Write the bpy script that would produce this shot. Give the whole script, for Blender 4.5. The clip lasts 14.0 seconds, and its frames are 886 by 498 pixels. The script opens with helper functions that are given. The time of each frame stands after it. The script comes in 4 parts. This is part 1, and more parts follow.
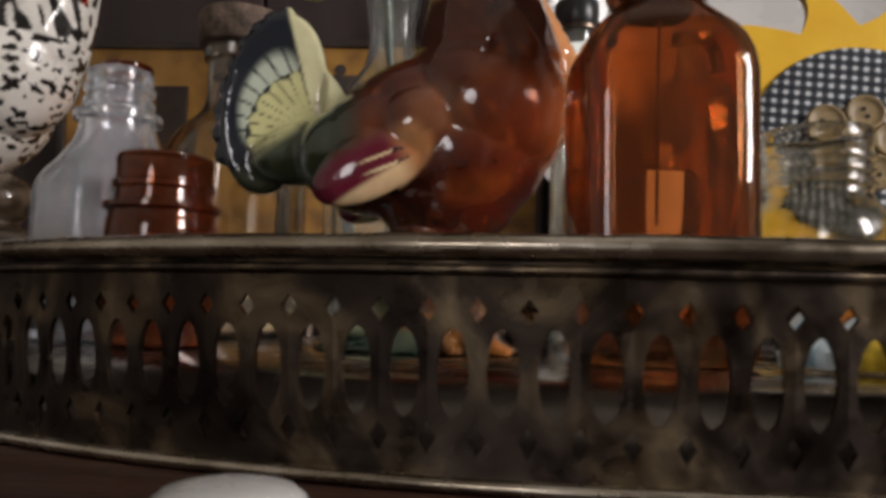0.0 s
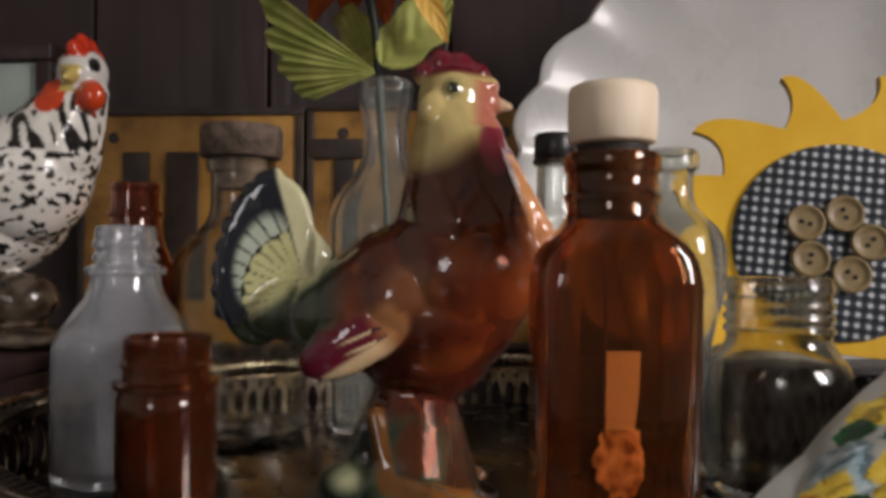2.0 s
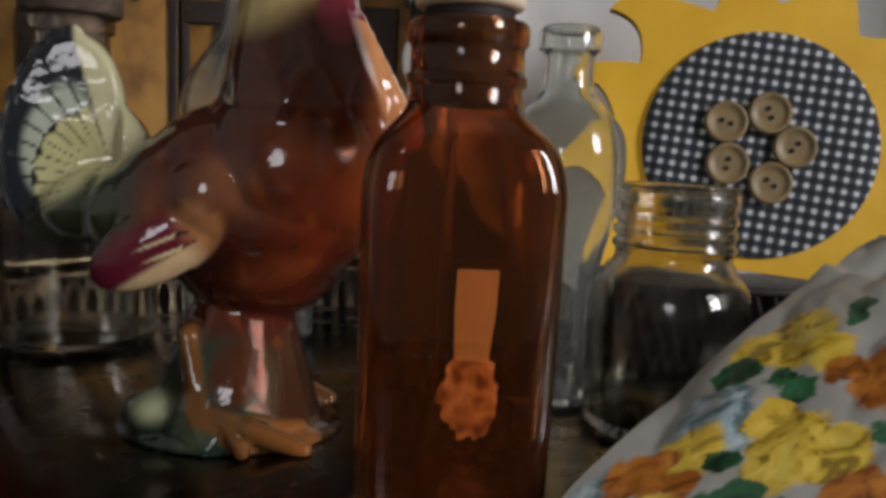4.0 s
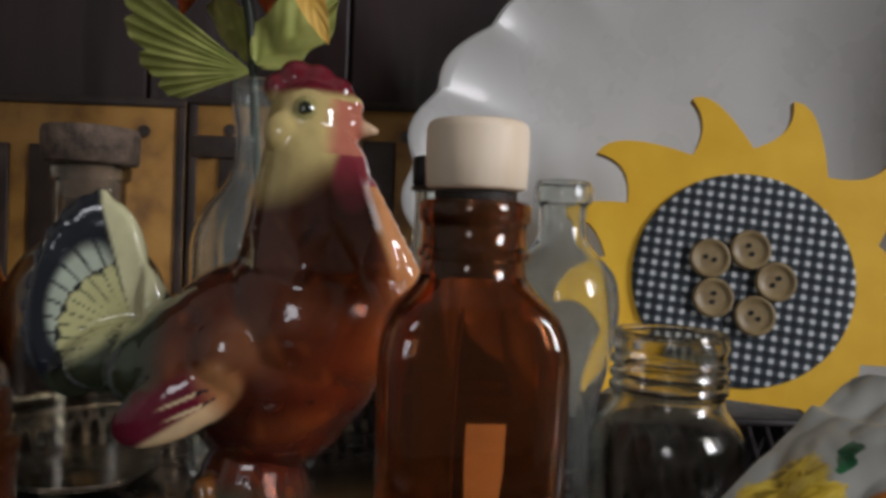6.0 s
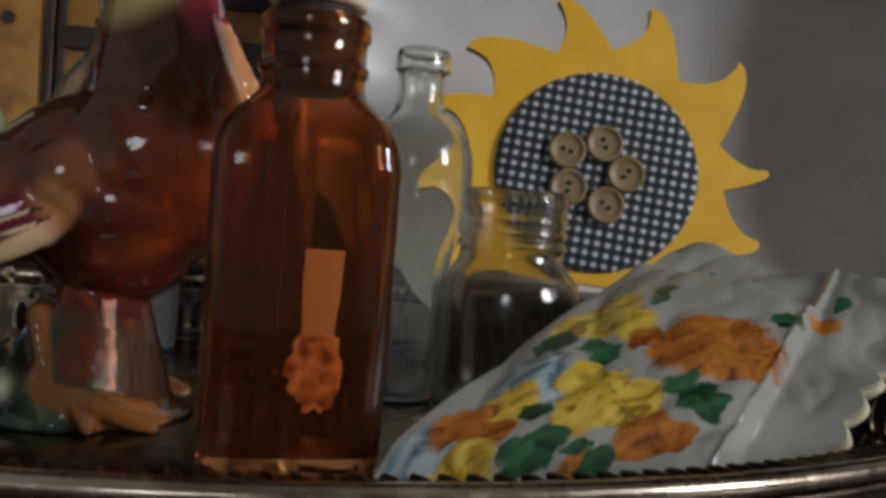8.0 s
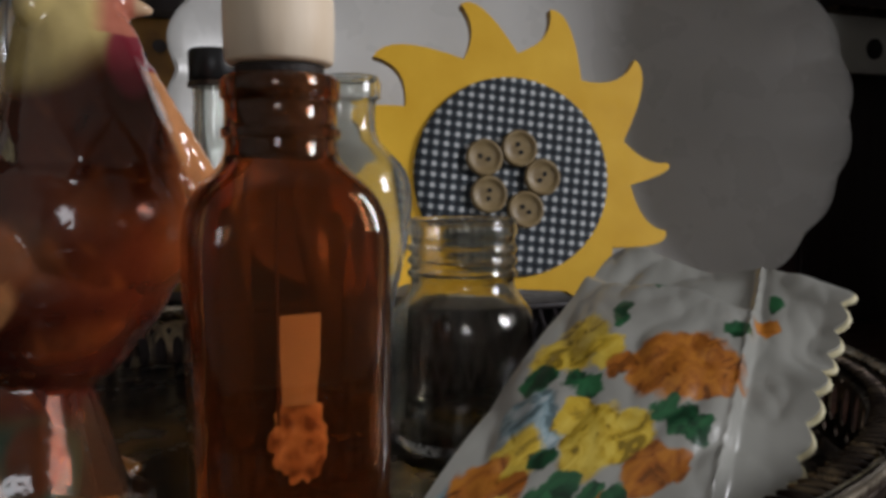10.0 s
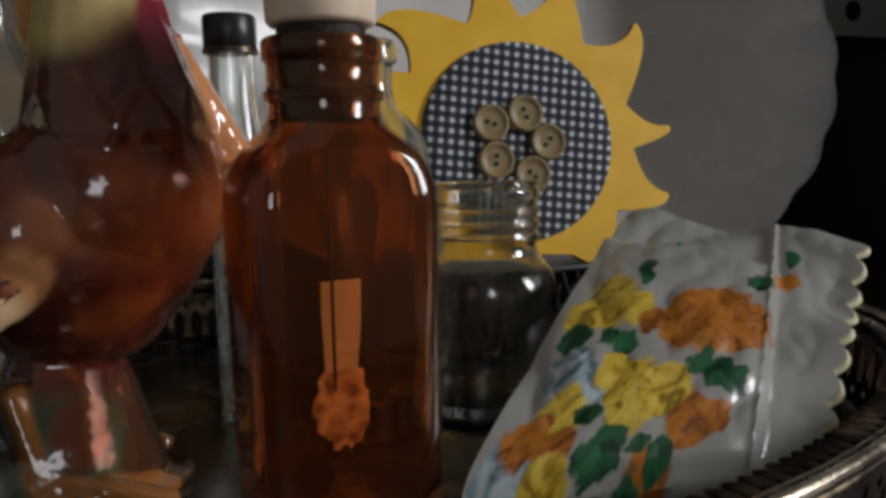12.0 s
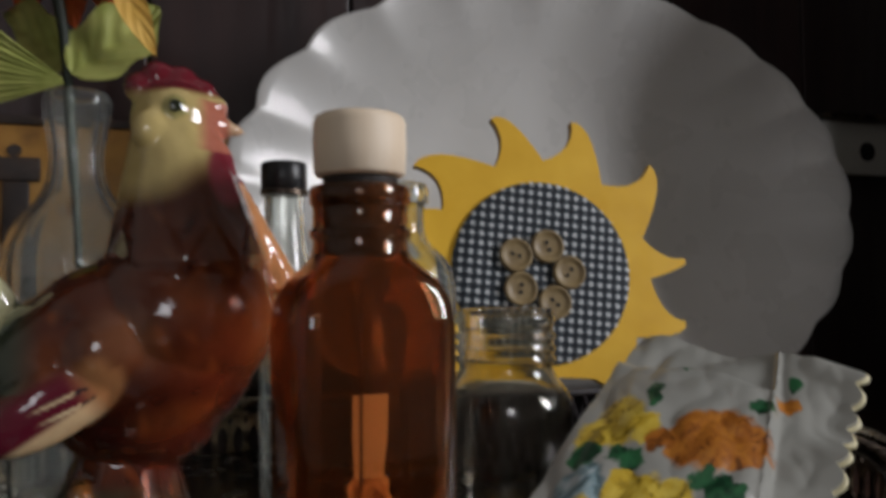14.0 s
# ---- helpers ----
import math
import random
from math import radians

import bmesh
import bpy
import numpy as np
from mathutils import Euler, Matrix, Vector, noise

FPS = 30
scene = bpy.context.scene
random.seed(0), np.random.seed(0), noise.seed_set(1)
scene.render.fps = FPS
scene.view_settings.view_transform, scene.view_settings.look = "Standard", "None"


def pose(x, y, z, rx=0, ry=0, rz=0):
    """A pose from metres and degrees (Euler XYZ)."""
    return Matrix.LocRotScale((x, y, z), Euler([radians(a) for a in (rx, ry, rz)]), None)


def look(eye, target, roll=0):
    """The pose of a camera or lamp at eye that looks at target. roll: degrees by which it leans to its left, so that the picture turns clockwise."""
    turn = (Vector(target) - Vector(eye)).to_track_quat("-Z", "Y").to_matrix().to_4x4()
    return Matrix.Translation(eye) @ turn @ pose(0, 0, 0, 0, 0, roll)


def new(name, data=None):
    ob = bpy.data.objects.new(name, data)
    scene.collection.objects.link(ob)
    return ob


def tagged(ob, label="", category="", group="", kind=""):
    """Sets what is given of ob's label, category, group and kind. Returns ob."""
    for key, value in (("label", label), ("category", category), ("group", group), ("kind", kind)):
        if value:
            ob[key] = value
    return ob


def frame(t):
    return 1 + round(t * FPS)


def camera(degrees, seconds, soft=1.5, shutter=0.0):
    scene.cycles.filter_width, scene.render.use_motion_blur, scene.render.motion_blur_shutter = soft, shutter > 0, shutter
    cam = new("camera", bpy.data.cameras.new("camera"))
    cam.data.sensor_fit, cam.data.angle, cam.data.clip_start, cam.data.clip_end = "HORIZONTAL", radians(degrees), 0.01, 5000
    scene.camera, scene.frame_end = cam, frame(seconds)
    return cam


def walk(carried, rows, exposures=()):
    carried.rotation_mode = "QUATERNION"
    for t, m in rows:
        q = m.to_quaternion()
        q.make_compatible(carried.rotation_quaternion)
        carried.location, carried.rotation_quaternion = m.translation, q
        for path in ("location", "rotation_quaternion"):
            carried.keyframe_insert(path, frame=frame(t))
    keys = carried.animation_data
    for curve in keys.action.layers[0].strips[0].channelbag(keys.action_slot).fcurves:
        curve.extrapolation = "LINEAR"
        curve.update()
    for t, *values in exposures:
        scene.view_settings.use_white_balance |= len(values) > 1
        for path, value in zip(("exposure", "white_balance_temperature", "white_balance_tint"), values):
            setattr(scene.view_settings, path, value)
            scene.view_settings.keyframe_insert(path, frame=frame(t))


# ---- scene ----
cam = camera(60.33, 14.0, soft=3.6, shutter=0.4)
PATH = [
    (0, (0.0150, -0.0110, 0.0095), (-0.0650, 1.9790, 0.1890), 1.5),
    (0.5, (0.0010, -0.0012, 0.0075), (-0.0360, 1.9900, 0.1880), 1.4),
    (1, (0.0000, -0.0132, 0.0276), (-0.0705, 1.9800, 0.1720), 0.45),
    (1.2, (-0.0007, -0.0190, 0.0368), (-0.0967, 1.9722, 0.1925), 0.25),
    (1.5, (0.01269, -0.02902, 0.06517), (-0.12704, 1.96323, 0.17198), -0.21),
    (2, (0.03029, -0.02917, 0.07348), (-0.13032, 1.96436, 0.08121), 0.45),
    (2.5, (0.04233, -0.01722, 0.07372), (-0.09337, 1.97258, -0.07558), 0.77),
    (2.7, (0.04953, -0.01142, 0.07132), (-0.07485, 1.97501, -0.12526), 1.09),
    (4.8, (0.05730, 0.01419, 0.08976), (0.06075, 1.99291, -0.20123), 2.71),
    (5, (0.05689, 0.01371, 0.09380), (0.05981, 2.00597, -0.08191), 2.50),
    (5.5, (0.05560, 0.00892, 0.09234), (0.05300, 2.00731, 0.01234), 2.33),
    (6, (0.05118, 0.00115, 0.09201), (0.04353, 2.00054, 0.04316), 2.18),
    (6.5, (0.04676, -0.00477, 0.08976), (0.03210, 1.99465, 0.04351), 2.15),
    (7, (0.05388, -0.00218, 0.08108), (0.04610, 1.99730, 0.03589), 2.89),
    (7.5, (0.05988, -0.00200, 0.06425), (0.22026, 1.99071, 0.00623), 3.93),
    (8, (0.06844, -0.00678, 0.05725), (0.30241, 1.97772, -0.02643), 4.36),
    (8.5, (0.07203, -0.00661, 0.06100), (0.39804, 1.96337, -0.05258), 4.34),
    (8.7, (0.07416, 0.00107, 0.07728), (0.41511, 1.96682, -0.06267), 3.99),
    (10.8, (0.02005, 0.00596, 0.07808), (0.77823, 1.84674, -0.11345), -1.47),
    (11, (0.02064, 0.00637, 0.07354), (0.76453, 1.85266, -0.12098), -1.45),
    (11.5, (0.02006, 0.01009, 0.07413), (0.75293, 1.85445, -0.17330), -1.52),
    (12, (0.02124, 0.01104, 0.07562), (0.75057, 1.85587, -0.17871), -1.35),
    (12.5, (0.02277, 0.01485, 0.07454), (0.74363, 1.86157, -0.19005), -0.93),
    (13, (0.03159, 0.01008, 0.07415), (0.69362, 1.88780, -0.11534), -0.53),
    (13.5, (0.03189, -0.00015, 0.07642), (0.69665, 1.88237, -0.04270), -0.81),
    (14, (0.01815, -0.01279, 0.07636), (0.65295, 1.88218, 0.15446), -0.72),
]
EXPOSURES = [(0.0, 0.25, 6800, 14), (1.0, 0.46, 6800, 14), (1.5, 0.12, 6800, 14), (2.0, 0.05, 6800, 14), (2.7, 0.05, 6800, 14), (5.0, -0.22, 6250, 10), (7.0, -0.2, 6250, 10), (8.5, -0.35, 6250, 10), (11.0, -0.25, 6300, 10), (12.5, -0.35, 6300, 10), (14.0, -0.25, 6300, 10)]
walk(cam, [(t, look(eye, target, roll)) for t, eye, target, roll in PATH], EXPOSURES)

# ---- light and room ----
world = bpy.data.worlds.new("world")
scene.world = world
world.use_nodes = True
wn = world.node_tree
sky = wn.nodes.new("ShaderNodeTexSky")
sky.sky_type, sky.sun_disc, sky.sun_elevation, sky.sun_rotation = "NISHITA", False, radians(25), radians(120)
wn.links.new(sky.outputs[0], wn.nodes["Background"].inputs[0])
wn.nodes["Background"].inputs[1].default_value = 0.05


def window_light(name, x, y, z, wide, high, watts, aim):
    data = bpy.data.lights.new(name, "AREA")
    data.shape, data.size, data.size_y, data.energy, data.color = "RECTANGLE", wide, high, watts, (0.985, 0.965, 0.985)
    ob = new(name, data)
    ob.matrix_world = look((x, y, z), aim)
    return ob


window_light("daylight", 1.17, -0.52, 0.54, 0.30, 0.56, 15.0, (0.17, -0.15, 0.34))
window_light("daylight", -0.65, -2.57, 0.56, 0.50, 0.62, 6.0, (0.0, 0.2, 0.1))


# ---- materials ----
def material(name, colour=(0.5, 0.5, 0.5), rough=0.5, metal=0.0, transmission=0.0, ior=1.45, coat=0.0, sheen=0.0):
    m = bpy.data.materials.new(name)
    m.use_nodes = True
    b = m.node_tree.nodes["Principled BSDF"]
    b.inputs["Base Color"].default_value = (*colour, 1)
    b.inputs["Roughness"].default_value, b.inputs["Metallic"].default_value = rough, metal
    b.inputs["Transmission Weight"].default_value, b.inputs["IOR"].default_value = transmission, ior
    b.inputs["Coat Weight"].default_value, b.inputs["Coat Roughness"].default_value = coat, 0.05
    b.inputs["Sheen Weight"].default_value = sheen
    return m


def node(m, kind, **inputs):
    n = m.node_tree.nodes.new(kind)
    for key, value in inputs.items():
        n.inputs[key.replace("_", " ")].default_value = value
    return n


def link(m, a, b):
    m.node_tree.links.new(a, b)


def shader(m):
    return m.node_tree.nodes["Principled BSDF"]


def place(m, scale=(1, 1, 1)):
    """Object coordinates, stretched."""
    tc, mp = m.node_tree.nodes.new("ShaderNodeTexCoord"), m.node_tree.nodes.new("ShaderNodeMapping")
    mp.inputs["Scale"].default_value = scale
    link(m, tc.outputs["Object"], mp.inputs["Vector"])
    return mp.outputs["Vector"]


def ramp(m, fac, stops):
    r = m.node_tree.nodes.new("ShaderNodeValToRGB")
    el = r.color_ramp.elements
    while len(el) < len(stops):
        el.new(0.5)
    for e, (pos, col) in zip(el, stops):
        e.position, e.color = pos, (*col, 1)
    link(m, fac, r.inputs["Fac"])
    return r.outputs["Color"]


def noise_fac(m, scale, detail=4.0, stretch=(1, 1, 1), distortion=0.0):
    n = node(m, "ShaderNodeTexNoise", Scale=scale, Detail=detail, Distortion=distortion)
    link(m, place(m, stretch), n.inputs["Vector"])
    return n.outputs["Fac"]


def bump(m, fac, strength, distance):
    b = node(m, "ShaderNodeBump", Strength=strength, Distance=distance)
    link(m, fac, b.inputs["Height"])
    link(m, b.outputs["Normal"], shader(m).inputs["Normal"])


def varied(name, stops, scale, rough=(0.4, 0.6), stretch=(1, 1, 1), detail=5.0, bumps=None, metal=0.0, coat=0.0, distortion=0.0, fine=None):
    """A surface whose colour runs through stops by noise, with its roughness and relief."""
    m = material(name, rough=rough[0], metal=metal, coat=coat)
    fac = noise_fac(m, scale, detail, stretch, distortion)
    link(m, ramp(m, fac, stops), shader(m).inputs["Base Color"])
    f2 = noise_fac(m, fine or scale * 3.3, 3.0, stretch)
    r = ramp(m, f2, [(0.3, (rough[0],) * 3), (0.7, (rough[1],) * 3)])
    link(m, r, shader(m).inputs["Roughness"])
    if bumps:
        bump(m, f2, *bumps)
    return m


def glass(name, colour, rough=(0.0, 0.06), ior=1.48, wave=0.15, body=1.0):
    """Old blown glass: a little uneven, with a film of dust."""
    m = material(name, colour, rough[0], transmission=body, ior=ior)
    r = ramp(m, noise_fac(m, 60.0, 4.0), [(0.45, (rough[0],) * 3), (0.75, (rough[1],) * 3)])
    link(m, r, shader(m).inputs["Roughness"])
    bump(m, noise_fac(m, 45.0, 1.0), wave, 0.002)
    return m


def painted(name, rough=0.12, coat=0.6, relief=0.0, grain=260.0):
    """Glazed pottery; its painted colours lie on the mesh."""
    m = material(name, rough=rough, coat=coat)
    a = m.node_tree.nodes.new("ShaderNodeAttribute")
    a.attribute_name = "glaze"
    mix = m.node_tree.nodes.new("ShaderNodeMix")
    mix.data_type, mix.blend_type = "RGBA", "MULTIPLY"
    mix.inputs["Factor"].default_value = 0.35
    link(m, a.outputs["Color"], mix.inputs[6])
    link(m, ramp(m, noise_fac(m, 140.0, 5.0), [(0.3, (0.55, 0.5, 0.45)), (0.65, (1, 1, 1))]), mix.inputs[7])
    link(m, mix.outputs[2], shader(m).inputs["Base Color"])
    if relief:
        bump(m, noise_fac(m, grain, 3.0), relief, 0.001)
        link(m, [n for n in m.node_tree.nodes if n.bl_idname == "ShaderNodeBump"][0].outputs["Normal"], shader(m).inputs["Coat Normal"])
    return m


SILVER = varied("tarnished_silver", [(0.34, (0.026, 0.020, 0.018)), (0.52, (0.070, 0.054, 0.042)), (0.74, (0.30, 0.23, 0.14))], 48, (0.22, 0.52), metal=1.0, bumps=(0.3, 0.0007), distortion=1.4, fine=170)
TRAY_FLOOR = varied("tarnished_tray_silver", [(0.25, (0.09, 0.075, 0.06)), (0.55, (0.20, 0.18, 0.155)), (0.8, (0.34, 0.32, 0.29))], 24, (0.10, 0.34), metal=1.0, bumps=(0.06, 0.0006))
RIM_SILVER = varied("worn_bright_silver", [(0.30, (0.13, 0.105, 0.075)), (0.50, (0.40, 0.35, 0.27)), (0.72, (0.70, 0.65, 0.55))], 60, (0.16, 0.36), metal=1.0, bumps=(0.15, 0.0006))
# body below 1: a brown haze for both dust and the room's milky reflections
AMBER = glass("amber_glass", (0.50, 0.212, 0.082), (0.01, 0.09), body=0.982)
AMBER_RED = glass("red_brown_glass", (0.36, 0.10, 0.036), (0.02, 0.10), body=0.95)
CLEAR = glass("clear_glass", (0.90, 0.93, 0.90), (0.02, 0.14), wave=0.4, body=0.985)
SMOKE = glass("dusty_clear_glass", (0.74, 0.72, 0.64), (0.03, 0.18), wave=0.4)
FROST = glass("frosted_glass", (0.84, 0.87, 0.90), (0.07, 0.20), wave=0.2, body=0.95)
BROWN_JAR = material("brown_jar_glass", (0.36, 0.105, 0.034), 0.08, transmission=0.93, ior=1.48)
bump(BROWN_JAR, noise_fac(BROWN_JAR, 60.0, 2.0), 0.1, 0.001)
STAINED_PAPER = varied("stained_paper", [(0.35, (0.16, 0.07, 0.03)), (0.5, (0.42, 0.26, 0.13)), (0.65, (0.62, 0.46, 0.28))], 260, (0.7, 0.85), bumps=(0.3, 0.0006))
PALE_WOOD = varied("pale_turned_wood", [(0.3, (0.82, 0.66, 0.48)), (0.7, (0.91, 0.77, 0.60))], 60, (0.45, 0.6), stretch=(3, 3, 0.25), bumps=(0.1, 0.0004))
# near-black, for the added plug that gives the flask's neck its dark tone
NECK_DARK = varied("neck_dark", [(0.3, (0.008, 0.005, 0.004)), (0.7, (0.028, 0.018, 0.013))], 240, (0.5, 0.8), bumps=(0.4, 0.0008))
CORK = varied("dark_cork", [(0.3, (0.05, 0.035, 0.025)), (0.7, (0.16, 0.11, 0.08))], 220, (0.7, 0.9), bumps=(0.5, 0.001))
DARK_WALL = varied("dark_mahogany", [(0.3, (0.011, 0.005, 0.005)), (0.7, (0.027, 0.012, 0.011))], 9, (0.35, 0.6), stretch=(6, 6, 0.5), bumps=(0.15, 0.001))
TABLE_WOOD = varied("red_brown_table_wood", [(0.3, (0.020, 0.009, 0.006)), (0.7, (0.055, 0.024, 0.015))], 14, (0.3, 0.5), stretch=(0.6, 8, 8), bumps=(0.1, 0.001))
PLATE_PAINT = varied("aged_yellow_enamel", [(0.30, (0.13, 0.06, 0.018)), (0.52, (0.34, 0.17, 0.035)), (0.78, (0.44, 0.24, 0.06))], 42, (0.4, 0.65), bumps=(0.2, 0.0008))
PLATE_DARK = varied("dark_enamel", [(0.3, (0.012, 0.010, 0.010)), (0.7, (0.05, 0.03, 0.02))], 60, (0.4, 0.7), bumps=(0.2, 0.0006))
CHINA = varied("white_china", [(0.3, (0.45, 0.445, 0.425)), (0.7, (0.55, 0.545, 0.53))], 12, (0.22, 0.36), bumps=(0.05, 0.002), coat=0.15)
YELLOW = varied("yellow_painted_board", [(0.3, (0.72, 0.40, 0.012)), (0.7, (0.83, 0.50, 0.03))], 55, (0.5, 0.65), bumps=(0.12, 0.0005))
YELLOW_EDGE = varied("bare_cut_edge", [(0.3, (0.20, 0.11, 0.03)), (0.7, (0.34, 0.19, 0.06))], 80, (0.7, 0.85))
BUTTON = varied("wooden_button", [(0.3, (0.17, 0.115, 0.05)), (0.7, (0.33, 0.245, 0.12))], 120, (0.35, 0.55), stretch=(1, 1, 4), bumps=(0.15, 0.0005))
BLACK = material("black_plastic", (0.012, 0.012, 0.013), 0.35)
DARK_IRON = varied("dark_openwork", [(0.3, (0.012, 0.010, 0.012)), (0.7, (0.035, 0.028, 0.03))], 80, (0.3, 0.5), bumps=(0.1, 0.0005))
LEAF = varied("silk_leaf", [(0.3, (0.24, 0.28, 0.05)), (0.7, (0.48, 0.50, 0.15))], 60, (0.5, 0.7), bumps=(0.2, 0.0006))
STEM = material("dark_stem", (0.012, 0.02, 0.010), 0.5)
RED_PETAL = varied("orange_red_petal", [(0.3, (0.50, 0.07, 0.015)), (0.7, (0.66, 0.15, 0.03))], 50, (0.5, 0.7), bumps=(0.2, 0.0006))
GOLD_PETAL = varied("golden_petal", [(0.3, (0.66, 0.38, 0.05)), (0.7, (0.78, 0.50, 0.12))], 60, (0.5, 0.65))
PAPER = varied("cream_paper", [(0.3, (0.80, 0.72, 0.50)), (0.7, (0.90, 0.84, 0.64))], 90, (0.7, 0.85))
_glow, _mixed = node(PAPER, "ShaderNodeBsdfTranslucent", Color=(0.8, 0.7, 0.5, 1)), node(PAPER, "ShaderNodeMixShader", Fac=0.6)
link(PAPER, shader(PAPER).outputs[0], _mixed.inputs[1])
link(PAPER, _glow.outputs[0], _mixed.inputs[2])
link(PAPER, _mixed.outputs[0], PAPER.node_tree.nodes["Material Output"].inputs[0])
SEAM = material("dark_seam", (0.05, 0.015, 0.008), 0.4)
ROOM = varied("plaster", [(0.3, (0.70, 0.67, 0.61)), (0.7, (0.80, 0.77, 0.71))], 4, (0.8, 0.9), bumps=(0.1, 0.002))
ROOM_FLOOR = varied("room_boards", [(0.3, (0.06, 0.035, 0.02)), (0.7, (0.12, 0.07, 0.04))], 5, (0.4, 0.6), stretch=(1, 8, 1))
WHITE_PAINT = varied("white_paint", [(0.3, (0.62, 0.62, 0.58)), (0.7, (0.74, 0.74, 0.70))], 20, (0.4, 0.55), bumps=(0.1, 0.0008))
PICTURE = varied("faded_print", [(0.35, (0.14, 0.17, 0.12)), (0.5, (0.30, 0.36, 0.32)), (0.7, (0.46, 0.54, 0.50))], 14, (0.25, 0.4))
ROOSTER_GLAZE = painted("amber_glazed_pottery", 0.10, 0.6, 0.5, 95.0)
HEN_GLAZE = painted("speckled_glazed_pottery", 0.18, 0.4, 0.35)

GINGHAM = material("gingham_cloth", rough=0.85, sheen=0.2)
_v = place(GINGHAM, (1, 1, 1))
_v.node.inputs["Rotation"].default_value = (0, radians(-7), 0)
_sep = node(GINGHAM, "ShaderNodeSeparateXYZ")
link(GINGHAM, _v, _sep.inputs[0])


def stripes(m, socket, pitch):
    a = node(m, "ShaderNodeMath")
    a.operation = "MULTIPLY"
    link(m, socket, a.inputs[0])
    a.inputs[1].default_value = 2 * math.pi / pitch
    s = node(m, "ShaderNodeMath")
    s.operation = "SINE"
    link(m, a.outputs[0], s.inputs[0])
    g = node(m, "ShaderNodeMath")
    g.operation = "GREATER_THAN"
    link(m, s.outputs[0], g.inputs[0])
    g.inputs[1].default_value = 0.22
    return g.outputs[0]


_sum = node(GINGHAM, "ShaderNodeMath")
link(GINGHAM, stripes(GINGHAM, _sep.outputs["X"], 0.0040), _sum.inputs[0])
link(GINGHAM, stripes(GINGHAM, _sep.outputs["Z"], 0.0040), _sum.inputs[1])
_half = node(GINGHAM, "ShaderNodeMath")
_half.operation = "MULTIPLY"
link(GINGHAM, _sum.outputs[0], _half.inputs[0])
_half.inputs[1].default_value = 0.5
link(GINGHAM, ramp(GINGHAM, _half.outputs[0], [(0.0, (0.008, 0.011, 0.016)), (0.5, (0.045, 0.058, 0.070)), (1.0, (0.54, 0.56, 0.57))]), shader(GINGHAM).inputs["Base Color"])
bump(GINGHAM, noise_fac(GINGHAM, 1500.0, 2.0), 0.3, 0.0003)


# ---- helpers ----
def part(name, bm, mat, parent=None, label="", smooth=True):
    me = bpy.data.meshes.new(name)
    bmesh.ops.recalc_face_normals(bm, faces=bm.faces[:])
    bm.to_mesh(me)
    bm.free()
    for m in mat if isinstance(mat, (list, tuple)) else (mat,):
        me.materials.append(m)
    if smooth:
        me.polygons.foreach_set("use_smooth", [True] * len(me.polygons))
        me.set_sharp_from_angle(angle=radians(50))
    ob = new(name, me)
    if parent:
        ob.parent = parent
    if label:
        ob["label"] = label
    return ob


def lit_through(ob):
    """Clear glass lets the daylight through to what stands in and behind it."""
    ob.visible_shadow = False
    return ob


def base(name, x, y, z, label, category, group="", rz=0.0, kind=""):
    ob = new(name)
    ob.empty_display_size = 0.01
    ob.matrix_world = pose(x, y, z, 0, 0, rz)
    return tagged(ob, label, category, group, kind)


def ring(bm, outline, z):
    return [bm.verts.new((x, y, z)) for x, y in outline]


def skin(bm, loops, closed=False):
    pairs = list(zip(loops, loops[1:])) + ([(loops[-1], loops[0])] if closed else [])
    for a, b in pairs:
        n = len(a)
        for i in range(n):
            j = (i + 1) % n
            bm.faces.new((a[i], a[j], b[j], b[i]))


def oval(rx, ry, power=2.0, n=48):
    """A superellipse: power 2 is round, more is squarer."""
    out = []
    for i in range(n):
        a = 2 * math.pi * i / n
        c, s = math.cos(a), math.sin(a)
        out.append((rx * math.copysign(abs(c) ** (2 / power), c), ry * math.copysign(abs(s) ** (2 / power), s)))
    return out


def smooth_profile(points, steps=4):
    """Catmull-Rom through (z, ...) rows, to round a profile."""
    p = [points[0]] + list(points) + [points[-1]]
    out = []
    for i in range(1, len(p) - 2):
        for k in range(steps):
            u = k / steps
            out.append(tuple(0.5 * (2 * b + (c - a) * u + (2 * a - 5 * b + 4 * c - d) * u * u + (3 * b - a - 3 * c + d) * u ** 3)
                             for a, b, c, d in zip(p[i - 1], p[i], p[i + 1], p[i + 2])))
    out.append(tuple(points[-1]))
    return out


def vessel(profile, wall=0.0016, bottom=0.003, depth=1.0, power=2.0, n=48, neck_z=9.0, sides=0):
    """A hollow bottle: outer rows (z, radius) from the base to the lip, then back down inside. Above neck_z it is round."""
    bm = bmesh.new()

    def outline(r, z):
        k = min(1.0, max(0.0, (neck_z - z) / 0.010))
        if sides:
            out = []
            for i in range(n):
                a = 2 * math.pi * i / n
                w = math.pi / sides
                f = math.cos(w) / math.cos((a % (2 * w)) - w)
                f = 1 + (f / (0.5 + 0.5 * math.cos(w)) - 1) * k
                out.append((r * f * math.cos(a), r * f * math.sin(a)))
            return out
        return oval(r, r * (1 - k + k * depth), 2 + (power - 2) * k, n)

    outer = [ring(bm, outline(r, z), z) for z, r in profile]
    inner_rows = [(z, r - wall) for z, r in profile if z > bottom and r - wall > 0.001]
    inner = [ring(bm, outline(r, z), z if i else bottom) for i, (z, r) in enumerate(inner_rows)][::-1]
    skin(bm, outer + inner)
    bm.faces.new(outer[0][::-1])
    bm.faces.new(inner[-1])
    return bm


